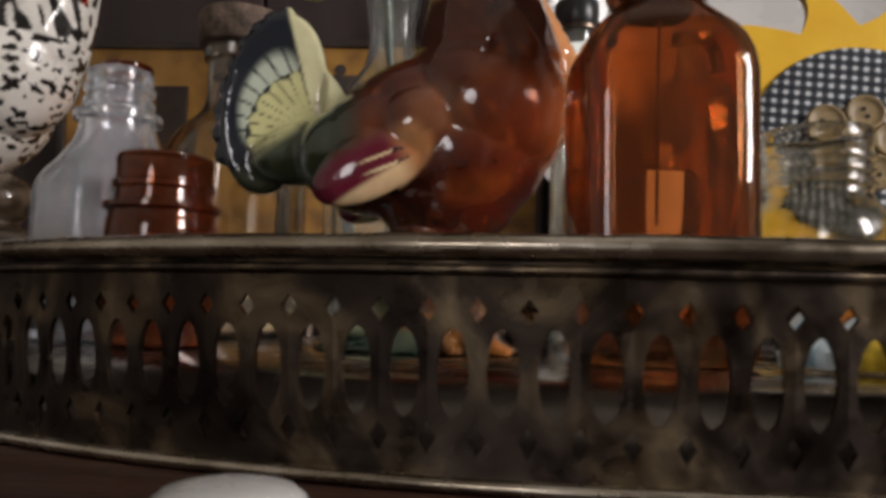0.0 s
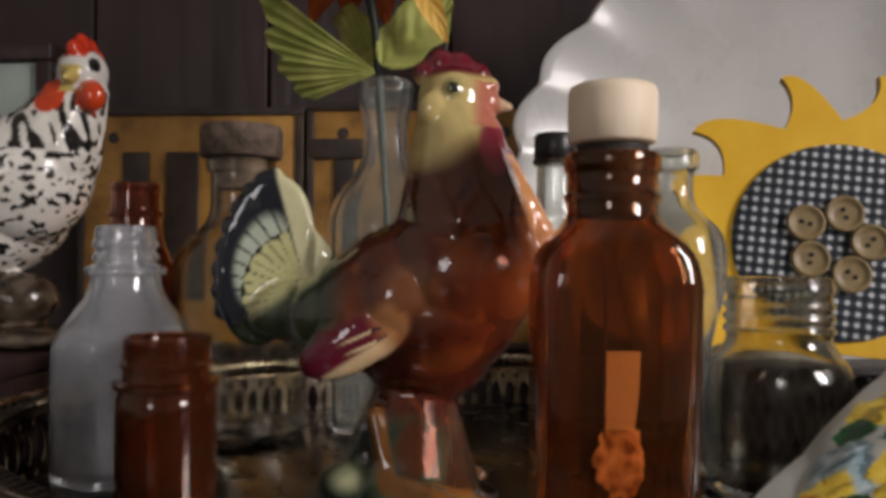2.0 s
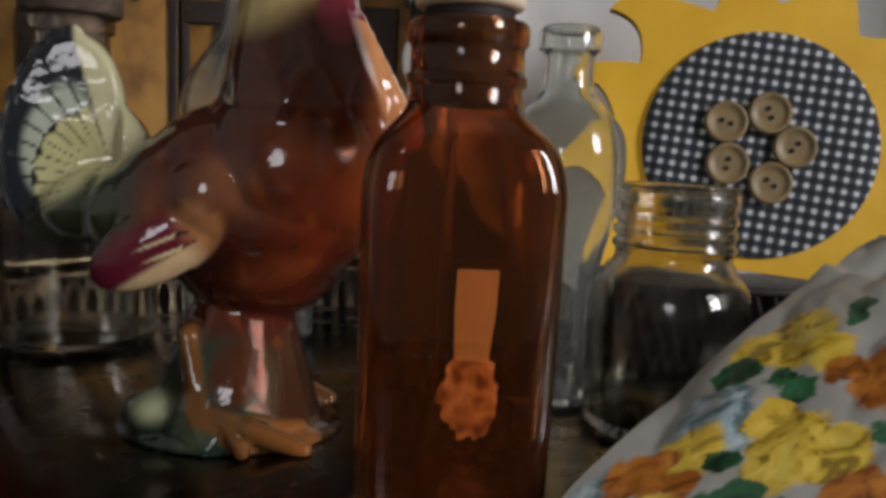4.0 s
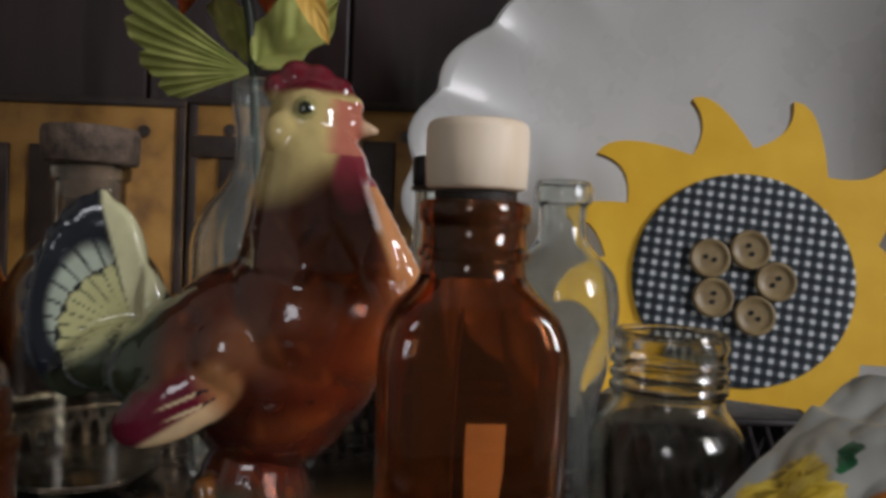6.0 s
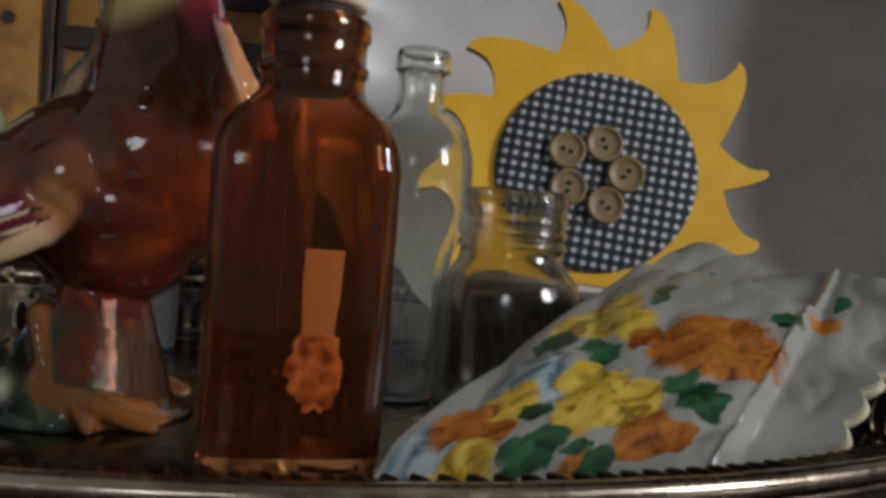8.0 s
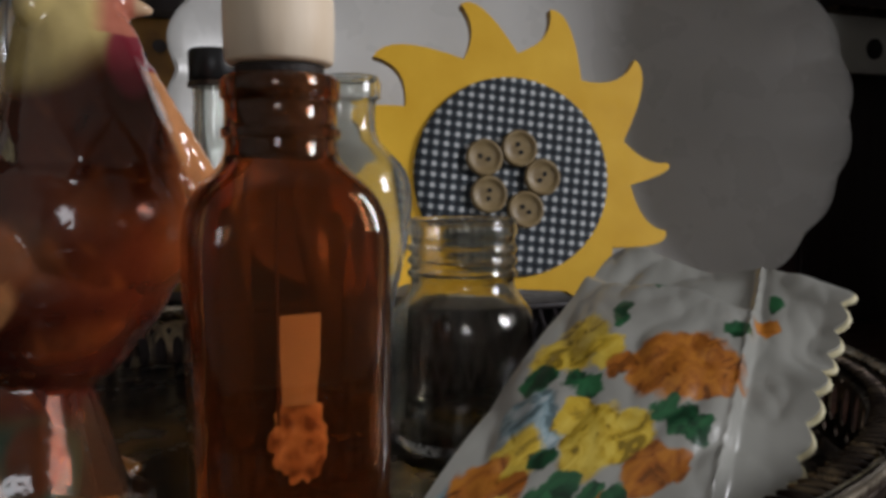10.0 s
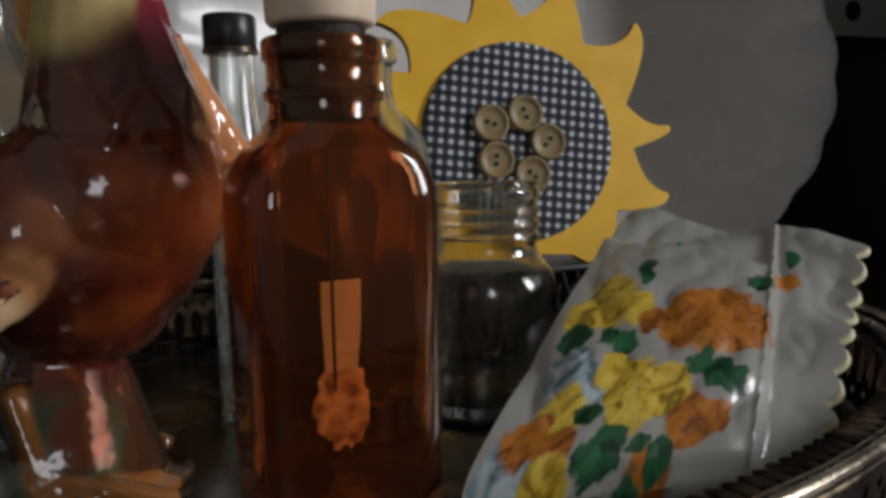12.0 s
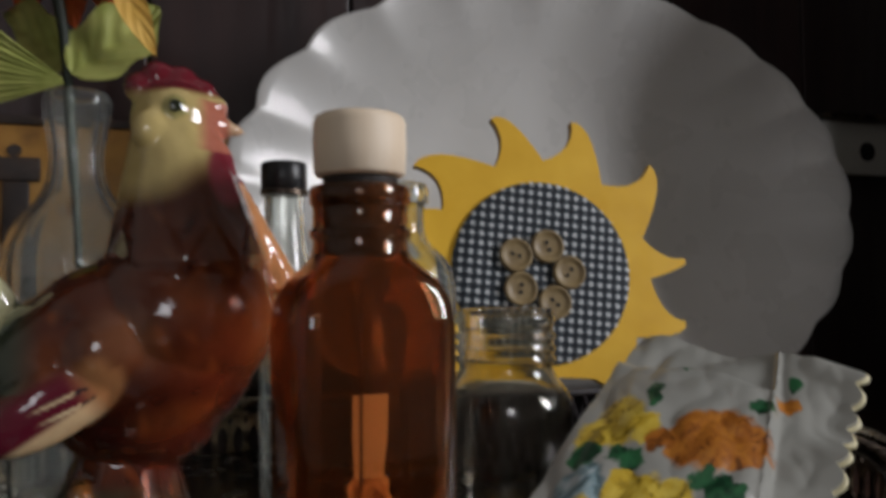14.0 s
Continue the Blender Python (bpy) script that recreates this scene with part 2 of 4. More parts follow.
def turned(profile, n=40):
    """A solid of revolution from rows (z, radius)."""
    bm = bmesh.new()
    loops = [ring(bm, oval(max(r, 1e-5), max(r, 1e-5), 2, n), z) for z, r in profile]
    skin(bm, loops)
    bm.faces.new(loops[0][::-1])
    bm.faces.new(loops[-1])
    return bm


def slab(x0, x1, y0, y1, z0, z1, edge=0.0):
    bm = bmesh.new()
    bmesh.ops.create_cube(bm, size=1.0, matrix=Matrix.Translation(((x0 + x1) / 2, (y0 + y1) / 2, (z0 + z1) / 2)) @ Matrix.Diagonal((x1 - x0, y1 - y0, z1 - z0, 1)))
    if edge:
        bmesh.ops.bevel(bm, geom=bm.edges[:], offset=edge, segments=2, affect="EDGES", profile=0.5)
    return bm


def tube(points, radius, n=10, closed=False, squash=1.0):
    """A round bar along points; radius is one number or one for each point."""
    bm = bmesh.new()
    pts = [Vector(p) for p in points]
    rs = radius if isinstance(radius, (list, tuple)) else [radius] * len(pts)
    loops = []
    for i, p in enumerate(pts):
        a = pts[i - 1] if (i or closed) else p
        b = pts[(i + 1) % len(pts)] if (i < len(pts) - 1 or closed) else p
        t = (b - a).normalized()
        up = Vector((0, 0, 1)) if abs(t.z) < 0.9 else Vector((0, 1, 0))
        s = t.cross(up).normalized()
        u = s.cross(t)
        loops.append([bm.verts.new(p + rs[i] * (math.cos(2 * math.pi * k / n) * s + squash * math.sin(2 * math.pi * k / n) * u)) for k in range(n)])
    skin(bm, loops, closed)
    if not closed:
        bm.faces.new(loops[0][::-1])
        bm.faces.new(loops[-1])
    return bm


def plate_cut(outline, y0, y1, edge=0.0):
    """A board cut to an outline in x and z, from y0 to y1. Its rim takes the second material."""
    bm = bmesh.new()
    f = [bm.verts.new((x, y0, z)) for x, z in outline]
    b = [bm.verts.new((x, y1, z)) for x, z in outline]
    for loop in (f, b):
        edges = [bm.edges.new((loop[i], loop[(i + 1) % len(loop)])) for i in range(len(loop))]
        bmesh.ops.triangle_fill(bm, use_beauty=True, edges=edges)
    for i in range(len(f)):
        j = (i + 1) % len(f)
        bm.faces.new((f[i], f[j], b[j], b[i])).material_index = 1
    return bm


def ball(bm, centre, radii, turn=(0, 0, 0), level=3):
    m = pose(*[c / 1000 for c in centre], *turn) @ Matrix.Diagonal((*[r / 1000 for r in radii], 1))
    bmesh.ops.create_icosphere(bm, subdivisions=level, radius=1.0, matrix=m)


def limb(bm, a, b, ra, rb, steps=7):
    for i in range(steps):
        u = i / (steps - 1)
        r = ra + (rb - ra) * u
        ball(bm, [p + (q - p) * u for p, q in zip(a, b)], (r, r, r), level=2)


def modelled(name, bm, voxel, mat, colour, rounds=6):
    """Melts overlapping lumps into one skin, and lays the glaze's colours on it by place."""
    me = bpy.data.meshes.new("lumps")
    bm.to_mesh(me)
    bm.free()
    rough = new("lumps", me)
    re = rough.modifiers.new("melt", "REMESH")
    re.mode, re.voxel_size, re.adaptivity = "VOXEL", voxel, 0.0
    sm = rough.modifiers.new("soften", "SMOOTH")
    sm.factor, sm.iterations = 0.5, rounds
    dg = bpy.context.evaluated_depsgraph_get()
    done = bpy.data.meshes.new_from_object(rough.evaluated_get(dg))
    bpy.data.objects.remove(rough)
    done.name = name
    done.materials.clear()
    done.materials.append(mat)
    layer = done.color_attributes.new("glaze", "FLOAT_COLOR", "POINT")
    for v, c in zip(done.vertices, layer.data):
        c.color = (*colour(v.co.x * 1000, v.co.y * 1000, v.co.z * 1000, v.normal), 1)
    done.polygons.foreach_set("use_smooth", [True] * len(done.polygons))
    return new(name, done)


def mixed(a, b, u):
    u = min(1.0, max(0.0, u))
    u = u * u * (3 - 2 * u)
    return tuple(p + (q - p) * u for p, q in zip(a, b))


# ---- the setting ----
def structure(name, bm, mat, label, category="wall", smooth=False):
    return tagged(part(name, bm, mat, smooth=smooth), label, category, kind="structure")


BACK = 0.385
WALL = structure("wall_north", slab(-1.6, 1.2, BACK + 0.004, BACK + 0.12, -0.8, 1.7), DARK_WALL, "dark mahogany panelled wall behind the tray")
for i in range(28):
    x0 = -1.6 + i * 0.1
    part("plank", slab(x0 + 0.0008, x0 + 0.0992, BACK - 0.004, BACK + 0.006, -0.8, 1.7, 0.0012), DARK_WALL, WALL, smooth=False)
structure("wall_west", slab(-1.72, -1.6, -2.6, BACK + 0.12, -0.8, 1.7), ROOM, "plain dim plaster side wall")
SOUTH = base("wall_south", 0, -2.72, 0, "plain dim plaster wall of the room with one window", "wall", kind="structure")
for x0, x1, z0, z1 in ((-1.72, -0.92, -0.8, 1.7), (-0.38, 1.32, -0.8, 1.7), (-0.92, -0.38, -0.8, 0.22), (-0.92, -0.38, 0.90, 1.7)):
    part("wall_panel", slab(x0, x1, 0, 0.12, z0, z1), ROOM, SOUTH, smooth=False)
structure("ceiling", slab(-1.72, 1.32, -2.72, BACK + 0.12, 1.7, 1.8), ROOM, "plain dim plaster ceiling", "ceiling")
structure("floor", slab(-1.72, 1.32, -2.72, BACK + 0.12, -0.9, -0.8), ROOM_FLOOR, "dark wooden room floor", "floor")
EAST = base("wall_east", 1.2, 0, 0, "plain dim plaster wall with one window", "wall", kind="structure")
for y0, y1, z0, z1 in ((-2.6, -0.72, -0.8, 1.7), (-0.32, BACK, -0.8, 1.7), (-0.72, -0.32, -0.8, 0.22), (-0.72, -0.32, 0.90, 1.7)):
    part("wall_panel", slab(0, 0.12, y0, y1, z0, z1), ROOM, EAST, smooth=False)


def window(number, x, y, rz, wide):
    """A white frame in a wall's opening; it is built along its own x."""
    win = base("window_%d" % number, x, y, 0, "bright white-framed daylight window", "window", rz=rz, kind="structure")
    for x0, x1, z0, z1 in ((-wide, -wide + 0.02, 0.22, 0.90), (wide - 0.02, wide, 0.22, 0.90), (-wide + 0.02, wide - 0.02, 0.22, 0.24), (-wide + 0.02, wide - 0.02, 0.88, 0.90)):
        part("window_frame", slab(x0, x1, 0.01, 0.05, z0, z1), WHITE_PAINT, win, smooth=False)


window(1, 1.2, -0.52, -90, 0.20)
window(2, -0.65, -2.66, 0, 0.27)

# Unseen panel, added to block the east window's light from the platter's right.
structure("shade_panel", slab(0.356, 0.70, 0.222, 0.242, -0.8, 1.0), DARK_WALL, "unseen dark wooden panel added to shade the right of the platter")
TABLE_Z = -0.0150
TABLE = base("shelf", 0, 0, TABLE_Z, "dark red-brown wooden shelf under the tray", "shelf")
part("board", slab(-0.9, 0.9, -0.02, BACK - 0.005, -0.022, 0, 0.002), TABLE_WOOD, TABLE)

# ---- the silver tray ----
TX, TY, TA, TB = 0.055, 0.2285, 0.195, 0.1335


def round_tray(s, out=0.0):
    """A point on the tray's oval at s of its way round, moved outwards."""
    i = s % 1.0 * ARC_N
    k = int(i)
    a = ARC[k] + (i - k) * (ARC[k + 1] - ARC[k])
    n = Vector((math.cos(a) / TA, math.sin(a) / TB, 0)).normalized()
    return Vector((TA * math.cos(a), TB * math.sin(a), 0)) + n * out


ARC_N = 720
_fine = [2 * math.pi * i / 7200 for i in range(7201)]
_len = [0.0]
for _a, _b in zip(_fine, _fine[1:]):
    _len.append(_len[-1] + math.hypot(TA * (math.cos(_b) - math.cos(_a)), TB * (math.sin(_b) - math.sin(_a))))
ROUND = _len[-1]
ARC, _k = [], 0
for _i in range(ARC_N + 1):
    while _k < 7200 and _len[_k] < ROUND * _i / ARC_N:
        _k += 1
    ARC.append(_fine[_k])
ARC.append(ARC[-1])

TRAY = base("gallery_tray", TX, TY, 0, "oval tarnished silver tray with a pierced gallery rim on a shelf", "tray")
CELLS = 146


def gallery():
    """One pierced cell, an oval between half lozenges, filled and then repeated round the oval in two skins."""
    w = ROUND / CELLS
    cell = bmesh.new()
    lo, hi = -0.0136, 0.0138
    top, low = (0.0098, 0.0081, 0.0064), (-0.0061, -0.0081, -0.0102)
    half = 0.00132
    left = [(0, lo), (0, low[2]), (half, low[1]), (0, low[0]), (0, top[2]), (half, top[1]), (0, top[0]), (0, hi)]
    right = [(w - x, z) for x, z in left[::-1]]
    loop = [cell.verts.new((x, 0, z)) for x, z in left + right]
    hole = [cell.verts.new((w / 2 + 0.00232 * math.cos(t), 0, 0.00010 + 0.00575 * math.sin(t))) for t in (2 * math.pi * i / 18 for i in range(18))]
    edges = []
    for ring_ in (loop, hole):
        edges += [cell.edges.new((ring_[i], ring_[(i + 1) % len(ring_)])) for i in range(len(ring_))]
    bmesh.ops.triangle_fill(cell, use_beauty=True, edges=edges)
    cell.verts.index_update()
    flat = [(v.co.x, v.co.z) for v in cell.verts]
    tris = [[v.index for v in f.verts] for f in cell.faces]
    rims = [(e.verts[0].index, e.verts[1].index) for e in cell.edges if len(e.link_faces) == 1
            and not (abs(e.verts[0].co.x - e.verts[1].co.x) < 1e-7 and (e.verts[0].co.x < 1e-7 or e.verts[0].co.x > w - 1e-7))]
    cell.free()
    verts, faces = [], []
    for c in range(CELLS):
        o = len(verts)
        for skin_ in (0.0, -0.0009):
            for x, z in flat:
                flare = 0.0022 * ((z + 0.0136) / 0.0274) ** 2
                p = round_tray((c + x / w) / CELLS, skin_ + flare)
                verts.append((p.x, p.y, -0.0136 + (z + 0.0136) * 1.117))
        n = len(flat)
        faces += [[o + i for i in t] for t in tris] + [[o + n + i for i in t[::-1]] for t in tris]
        faces += [(o + a, o + b, o + n + b, o + n + a) for a, b in rims]
    me = bpy.data.meshes.new("gallery")
    me.from_pydata(verts, [], faces)
    weld = bmesh.new()
    weld.from_mesh(me)
    bmesh.ops.remove_doubles(weld, verts=weld.verts[:], dist=2e-5)
    weld.to_mesh(me)
    weld.free()
    me.materials.append(SILVER)
    ob = new("gallery", me)
    ob.parent, ob["label"] = TRAY, "pierced silver gallery of ovals and lozenges"


gallery()


def hoop(z, out, r, squash=1.0):
    pts, rs = [], []
    for i in range(ARC_N):
        p = round_tray(i / ARC_N, out)
        pts.append((p.x, p.y, z))
        rs.append(r * (1 + 0.04 * math.sin(i * 0.37) * math.sin(i * 0.11)))
    return tube(pts, rs, 10, True, squash)


part("rim", hoop(0.0196, 0.0024, 0.0022, 0.85), RIM_SILVER, TRAY, "worn rounded silver rim")
part("rim_bead", hoop(0.0163, 0.0024, 0.0009), SILVER, TRAY)
part("foot_wire", hoop(-0.0137, 0.0004, 0.0011), RIM_SILVER, TRAY)
bm = bmesh.new()
rows = []
for out, z in ((-0.0010, -0.0124), (-0.0010, -0.0114), (-0.004, -0.0106), (-0.010, -0.0055), (-0.014, -0.0018), (-0.018, 0.0)):
    rows.append([bm.verts.new((p.x, p.y, z)) for p in (round_tray(i / 180, out) for i in range(180))])
skin(bm, rows)
under = [bm.verts.new((p.x, p.y, -0.0124)) for p in (round_tray(i / 180, -0.018) for i in range(180))]
skin(bm, [under, rows[0]])
bm.faces.new(rows[-1])
bm.faces.new(under[::-1])
part("tray_floor", bm, TRAY_FLOOR, TRAY, "dull mirror-like silver tray floor")
bm = bmesh.new()
rows = []
for out, z in ((0.0005, 0.0183), (-0.0040, 0.0175), (-0.0080, 0.0161), (-0.0082, 0.0153), (-0.0040, 0.0165), (0.0005, 0.0171)):
    rows.append([bm.verts.new((p.x, p.y, z)) for p in (round_tray(i / 240, out) for i in range(240))])
skin(bm, rows, closed=True)
part("flange", bm, SILVER, TRAY)
bm = bmesh.new()
for i in range(236):
    p = round_tray(i / 236, -0.0036)
    a = math.degrees(math.atan2(p.y / TB ** 2, p.x / TA ** 2)) + 24
    bmesh.ops.create_uvsphere(bm, u_segments=8, v_segments=6, radius=1.0, matrix=pose(p.x, p.y, 0.0183, 0, 8, a) @ Matrix.Diagonal((0.0044, 0.0015, 0.0014, 1)))
part("gadroon_border", bm, SILVER, TRAY)


# ---- glass ----
def ringed(z0, z1, r, turns, depth=0.0009):
    """Screw thread rows from z0 to z1."""
    rows = []
    for i in range(turns):
        a = z0 + (z1 - z0) * i / turns
        s = (z1 - z0) / turns
        rows += [(a + 0.1 * s, r), (a + 0.35 * s, r + depth), (a + 0.65 * s, r + depth), (a + 0.9 * s, r)]
    return rows


MM = 0.001


def mm(rows):
    return [(z * MM, r * MM) for z, r in rows]


# the flask with the wooden stopper
FLASK = base("amber_flask", 0.0572, 0.1655, 0.0003, "amber glass flask closed with a pale wooden stopper, on the tray", "bottle", rz=5)
outer = smooth_profile([(0, 16.2), (0.6, 18.2), (2.5, 19.3), (8, 19.6), (40, 19.8), (62, 19.9), (67, 19.7), (71.5, 18.7), (75.5, 16.6), (79, 13.6), (81.5, 11.9), (84, 11.3)], 4)
outer += [(85.6, 11.3), (86.0, 12.0), (87.6, 12.1), (88.2, 11.4), (92.6, 11.3), (93.4, 11.5), (94.0, 12.1), (97.2, 12.1), (98.0, 11.6), (98.3, 10.4)]
lit_through(part("glass_body", vessel(mm(outer), 0.0019, 0.0045, 0.78, 6.0, 112, 0.082), AMBER, FLASK))
stop = turned(mm([(1.4, 8.4), (1.7, 10.4), (2.3, 10.9), (8, 11.15), (14.2, 11.1), (15.6, 10.6), (16.2, 9.6), (16.4, 4.0)]), 48)
for v in stop.verts:
    v.co.z += 0.0990
part("stopper", stop, PALE_WOOD, FLASK, "pale turned wooden stopper")
# added plug: its dark colour stands in for the shade inside the thick neck
plug = turned(mm([(82.0, 7.4), (83.0, 8.6), (92.0, 8.9), (100.2, 8.9), (100.3, 7.0)]), 40)
part("neck_darkener", plug, NECK_DARK, FLASK, "added dark plug that darkens the glass neck")
random.seed(4)
bm = plate_cut([(x * MM, z * MM) for x, z in ((1.2, 47), (1.0, 38), (1.4, 26.2), (9.0, 26.0), (10.2, 36), (10.6, 47))], 0.0119, 0.0122)
part("paper_label", bm, PAPER, FLASK, "torn cream paper label", smooth=False)
ragged = []
for i in range(46):
    a = 2 * math.pi * i / 46
    k = random.uniform(0.80, 1.08)
    ragged.append(((5.4 + 7.4 * k * math.cos(a)) * MM, (17.6 + 10.2 * k * math.sin(a)) * MM))
part("label_scrap", plate_cut(ragged, 0.0123, 0.0125), STAINED_PAPER, FLASK, "brown stained scrap of torn label", smooth=False)
part("mould_seam", tube([(-0.0045, -0.0128, 0.030), (-0.0045, -0.0134, 0.055), (-0.004, -0.0125, 0.068), (-0.003, -0.0105, 0.076)], 0.00035, 6), SEAM, FLASK)


def hoop_ring(z, r, thick):
    return tube([(r * math.cos(a), r * math.sin(a), z) for a in (2 * math.pi * i / 40 for i in range(40))], thick, 8, True)


def bottle(name, x, y, profile, glass_mat, label, wall=1.6, bottom=3.0, sides=0, neck=9.0, n=44, part_label=""):
    b = base(name, x, y, 0.0003, label, "bottle")
    lit_through(part("glass_body", vessel(mm(profile), wall * MM, bottom * MM, 1.0, 2.0, n, neck * MM if neck < 900 else 9.0, sides), glass_mat, b, part_label))
    z, r = profile[-1]
    lip = hoop_ring((z + 0.25) * MM, (r + 0.1) * MM, 0.0008)
    lit_through(part("lip", lip, glass_mat, b))
    return b


bulb = smooth_profile([(0, 10.5), (1, 12), (4, 12.6), (30, 12.4), (42, 13.0), (52, 15.6), (62, 17.4), (72, 17.9), (80, 16.2), (86, 11.2), (90, 8.0), (95, 7.2), (100, 7.3)], 3)
bottle("bulb_bottle", 0.0862, 0.2330, bulb + [(101, 7.6), (101.6, 8.8), (105.6, 9.0), (106.8, 8.5), (107, 7.4)], CLEAR, "small clear glass bottle with a rounded bulb shoulder, uncorked")

jar = base("screw_jar", 0.1148, 0.2140, 0.0003, "small clear glass jar with a screw neck and no lid", "jar")
jp = smooth_profile([(0, 17), (0.8, 20), (3, 20.9), (20, 21.2), (33, 21.2), (39, 20.2), (43, 17.4), (46, 15.6), (48, 15.2)], 3) + ringed(48.5, 59.5, 15.2, 3, 1.0) + [(61, 15.4), (62, 16.2), (64.2, 16.2), (65, 15.4), (65.1, 14.2)]
lit_through(part("glass_body", vessel(mm(jp), 0.0019, 0.004), SMOKE, jar))
lit_through(part("lip", hoop_ring(0.0653, 0.0149, 0.0009), SMOKE, jar))

vial = bottle("capped_vial", 0.0475, 0.2350, smooth_profile([(0, 6.5), (1, 8), (40, 8.2), (78, 8.0), (88, 7.0), (96, 6.5), (103, 6.4)], 3) + [(104.8, 6.4), (105, 5.2)], CLEAR, "slim clear glass vial with a black screw cap")
cap = turned(mm([(105.2, 7.0), (105.6, 7.3), (113.2, 7.3), (113.9, 6.8), (114.1, 3)]), 48)
for i, v in enumerate(cap.verts):
    if 0.1058 < v.co.z < 0.1131 and i % 2:
        v.co.x *= 0.955
        v.co.y *= 0.955
part("cap", cap, BLACK, vial, "ridged black screw cap")
part("collar", turned(mm([(103.4, 6.6), (103.5, 7.6), (104.9, 7.6), (105.1, 6.6)]), 40), SILVER, vial)

lidded = bottle("stoppered_bottle", -0.0765, 0.2730, smooth_profile([(0, 22), (1.2, 26), (6, 27), (50, 27.2), (66, 26.4), (76, 22), (83, 15), (89, 12.2), (100, 12)], 3) + [(104, 12), (105, 13.6), (109, 13.8), (110, 12.6)], SMOKE, "clear glass bottle stopped with a broad dark cork")
part("stopper", turned(mm([(98, 10.0), (110.2, 10.3), (110.4, 15.4), (111.2, 16.2), (121.5, 16.5), (123.2, 15.8), (123.6, 7)]), 40), CORK, lidded, "broad dark cork stopper")

bottle("amber_bottle", -0.1155, 0.2620, smooth_profile([(0, 12), (1, 14.8), (4, 15.6), (40, 16.0), (54, 16.2), (64, 15.6), (74, 11.8), (82, 9.6), (86, 9.2)], 3) + [(86.5, 10.6), (88, 10.6), (88.4, 9.2)] + ringed(88.6, 96.5, 9.0, 3) + [(97, 9.4), (98.2, 9.4), (98.6, 8.2)], AMBER_RED, "red-brown glass bottle with a bare screw neck")

bottle("frosted_bottle", -0.0930, 0.2110, smooth_profile([(0, 17), (0.8, 20.4), (3, 21.4), (38, 21.6), (46, 20.6), (52, 16.4), (58, 12.4), (62, 11.0)], 4) + [(64.6, 10.8), (65.2, 12.6), (67.4, 12.7), (68.2, 10.2)] + ringed(68.6, 77.0, 9.3, 2, 1.0) + [(77.4, 9.6), (79.3, 9.6), (79.8, 8.4)], FROST, "frosted white glass bottle with an empty screw neck", sides=8, neck=52.0, n=64)

bj = base("brown_jar", -0.0655, 0.1820, 0.0003, "small translucent red-brown glass jar with a ringed neck", "jar")
bp = smooth_profile([(0, 11), (0.8, 13.2), (3, 13.9), (28, 14.0), (31, 13.6)], 3) + [(32.6, 13.4), (33.2, 14.8), (34.6, 14.8), (35.2, 12.2), (38, 12.0), (38.6, 12.9), (39.8, 12.9), (40.4, 12.0), (43.6, 12.0), (45.2, 12.3), (45.8, 11.6), (45.9, 10.6)]
bp = [(1.04 * z, r) for z, r in bp]
part("glass_body", vessel(mm(bp), 0.0016, 0.003), BROWN_JAR, bj)
part("lip", hoop_ring(0.0480, 0.0112, 0.0008), BROWN_JAR, bj)

# the flower in its vase
vase = bottle("bud_vase", -0.0195, 0.2860, smooth_profile([(0, 18), (1, 22), (5, 23.5), (40, 24), (70, 24.5), (86, 24), (96, 20), (106, 12.5), (114, 9.4), (124, 9.0), (132, 10.2), (138, 11.2), (141.6, 11.4)], 3) + [(143.0, 11.0), (143.2, 9.8)], CLEAR, "tall clear faceted glass bud vase holding a silk flower", sides=8, neck=150.0, n=48, wall=2.0)


def blade(length, width, bend, fold, waves, cup=0.0, n=34, m=15, thick=0.0005):
    """A leaf or petal along +x with a raised midrib, ruffled edge and thickness."""
    bm = bmesh.new()
    skins = []
    for side in (0, 1):
        rows = []
        for i in range(n + 1):
            u = i / n
            half = width * math.sin(math.pi * min(1, 0.03 + 0.97 * u) ** 0.8) ** 0.75 * (1 + 0.12 * math.sin(waves * u * 6.283))
            row = []
            for j in range(m + 1):
                v = 2 * j / m - 1
                z = bend * u * u + fold * abs(v) * half + 0.05 * half * math.sin(waves * 6.283 * u + 2) * v * v + cup * v * v * half + 0.05 * width * math.sin(26 * u - 9 * abs(v)) * (1 - 0.4 * abs(v))
                row.append(bm.verts.new((length * u + 0.12 * half * abs(v), v * half, z - side * thick)))
            rows.append(row)
        skins.append(rows)
        for i in range(n):
            for j in range(m):
                bm.faces.new((rows[i][j], rows[i + 1][j], rows[i + 1][j + 1], rows[i][j + 1]))
    a, b = skins
    for i in range(n):
        for j in (0, m):
            bm.faces.new((a[i][j], a[i + 1][j], b[i + 1][j], b[i][j]))
    for i in (0, n):
        for j in range(m):
            bm.faces.new((a[i][j], a[i][j + 1], b[i][j + 1], b[i][j]))
    return bm


flower = base("silk_flower", -0.0195, 0.2830, 0.0, "orange-red silk flower with green leaves in the glass vase", "flower")
part("stem", tube([(0, 0.003, 0.02), (0.001, 0.002, 0.08), (-0.002, 0, 0.14), (-0.004, -0.001, 0.165), (-0.008, -0.004, 0.192)], [0.0013, 0.0014, 0.0015, 0.0018, 0.0026], 8), STEM, flower)


def put(ob, x, y, z, rx=0, ry=0, rz=0):
    ob.matrix_basis = pose(x, y, z, rx, ry, rz)
    return ob




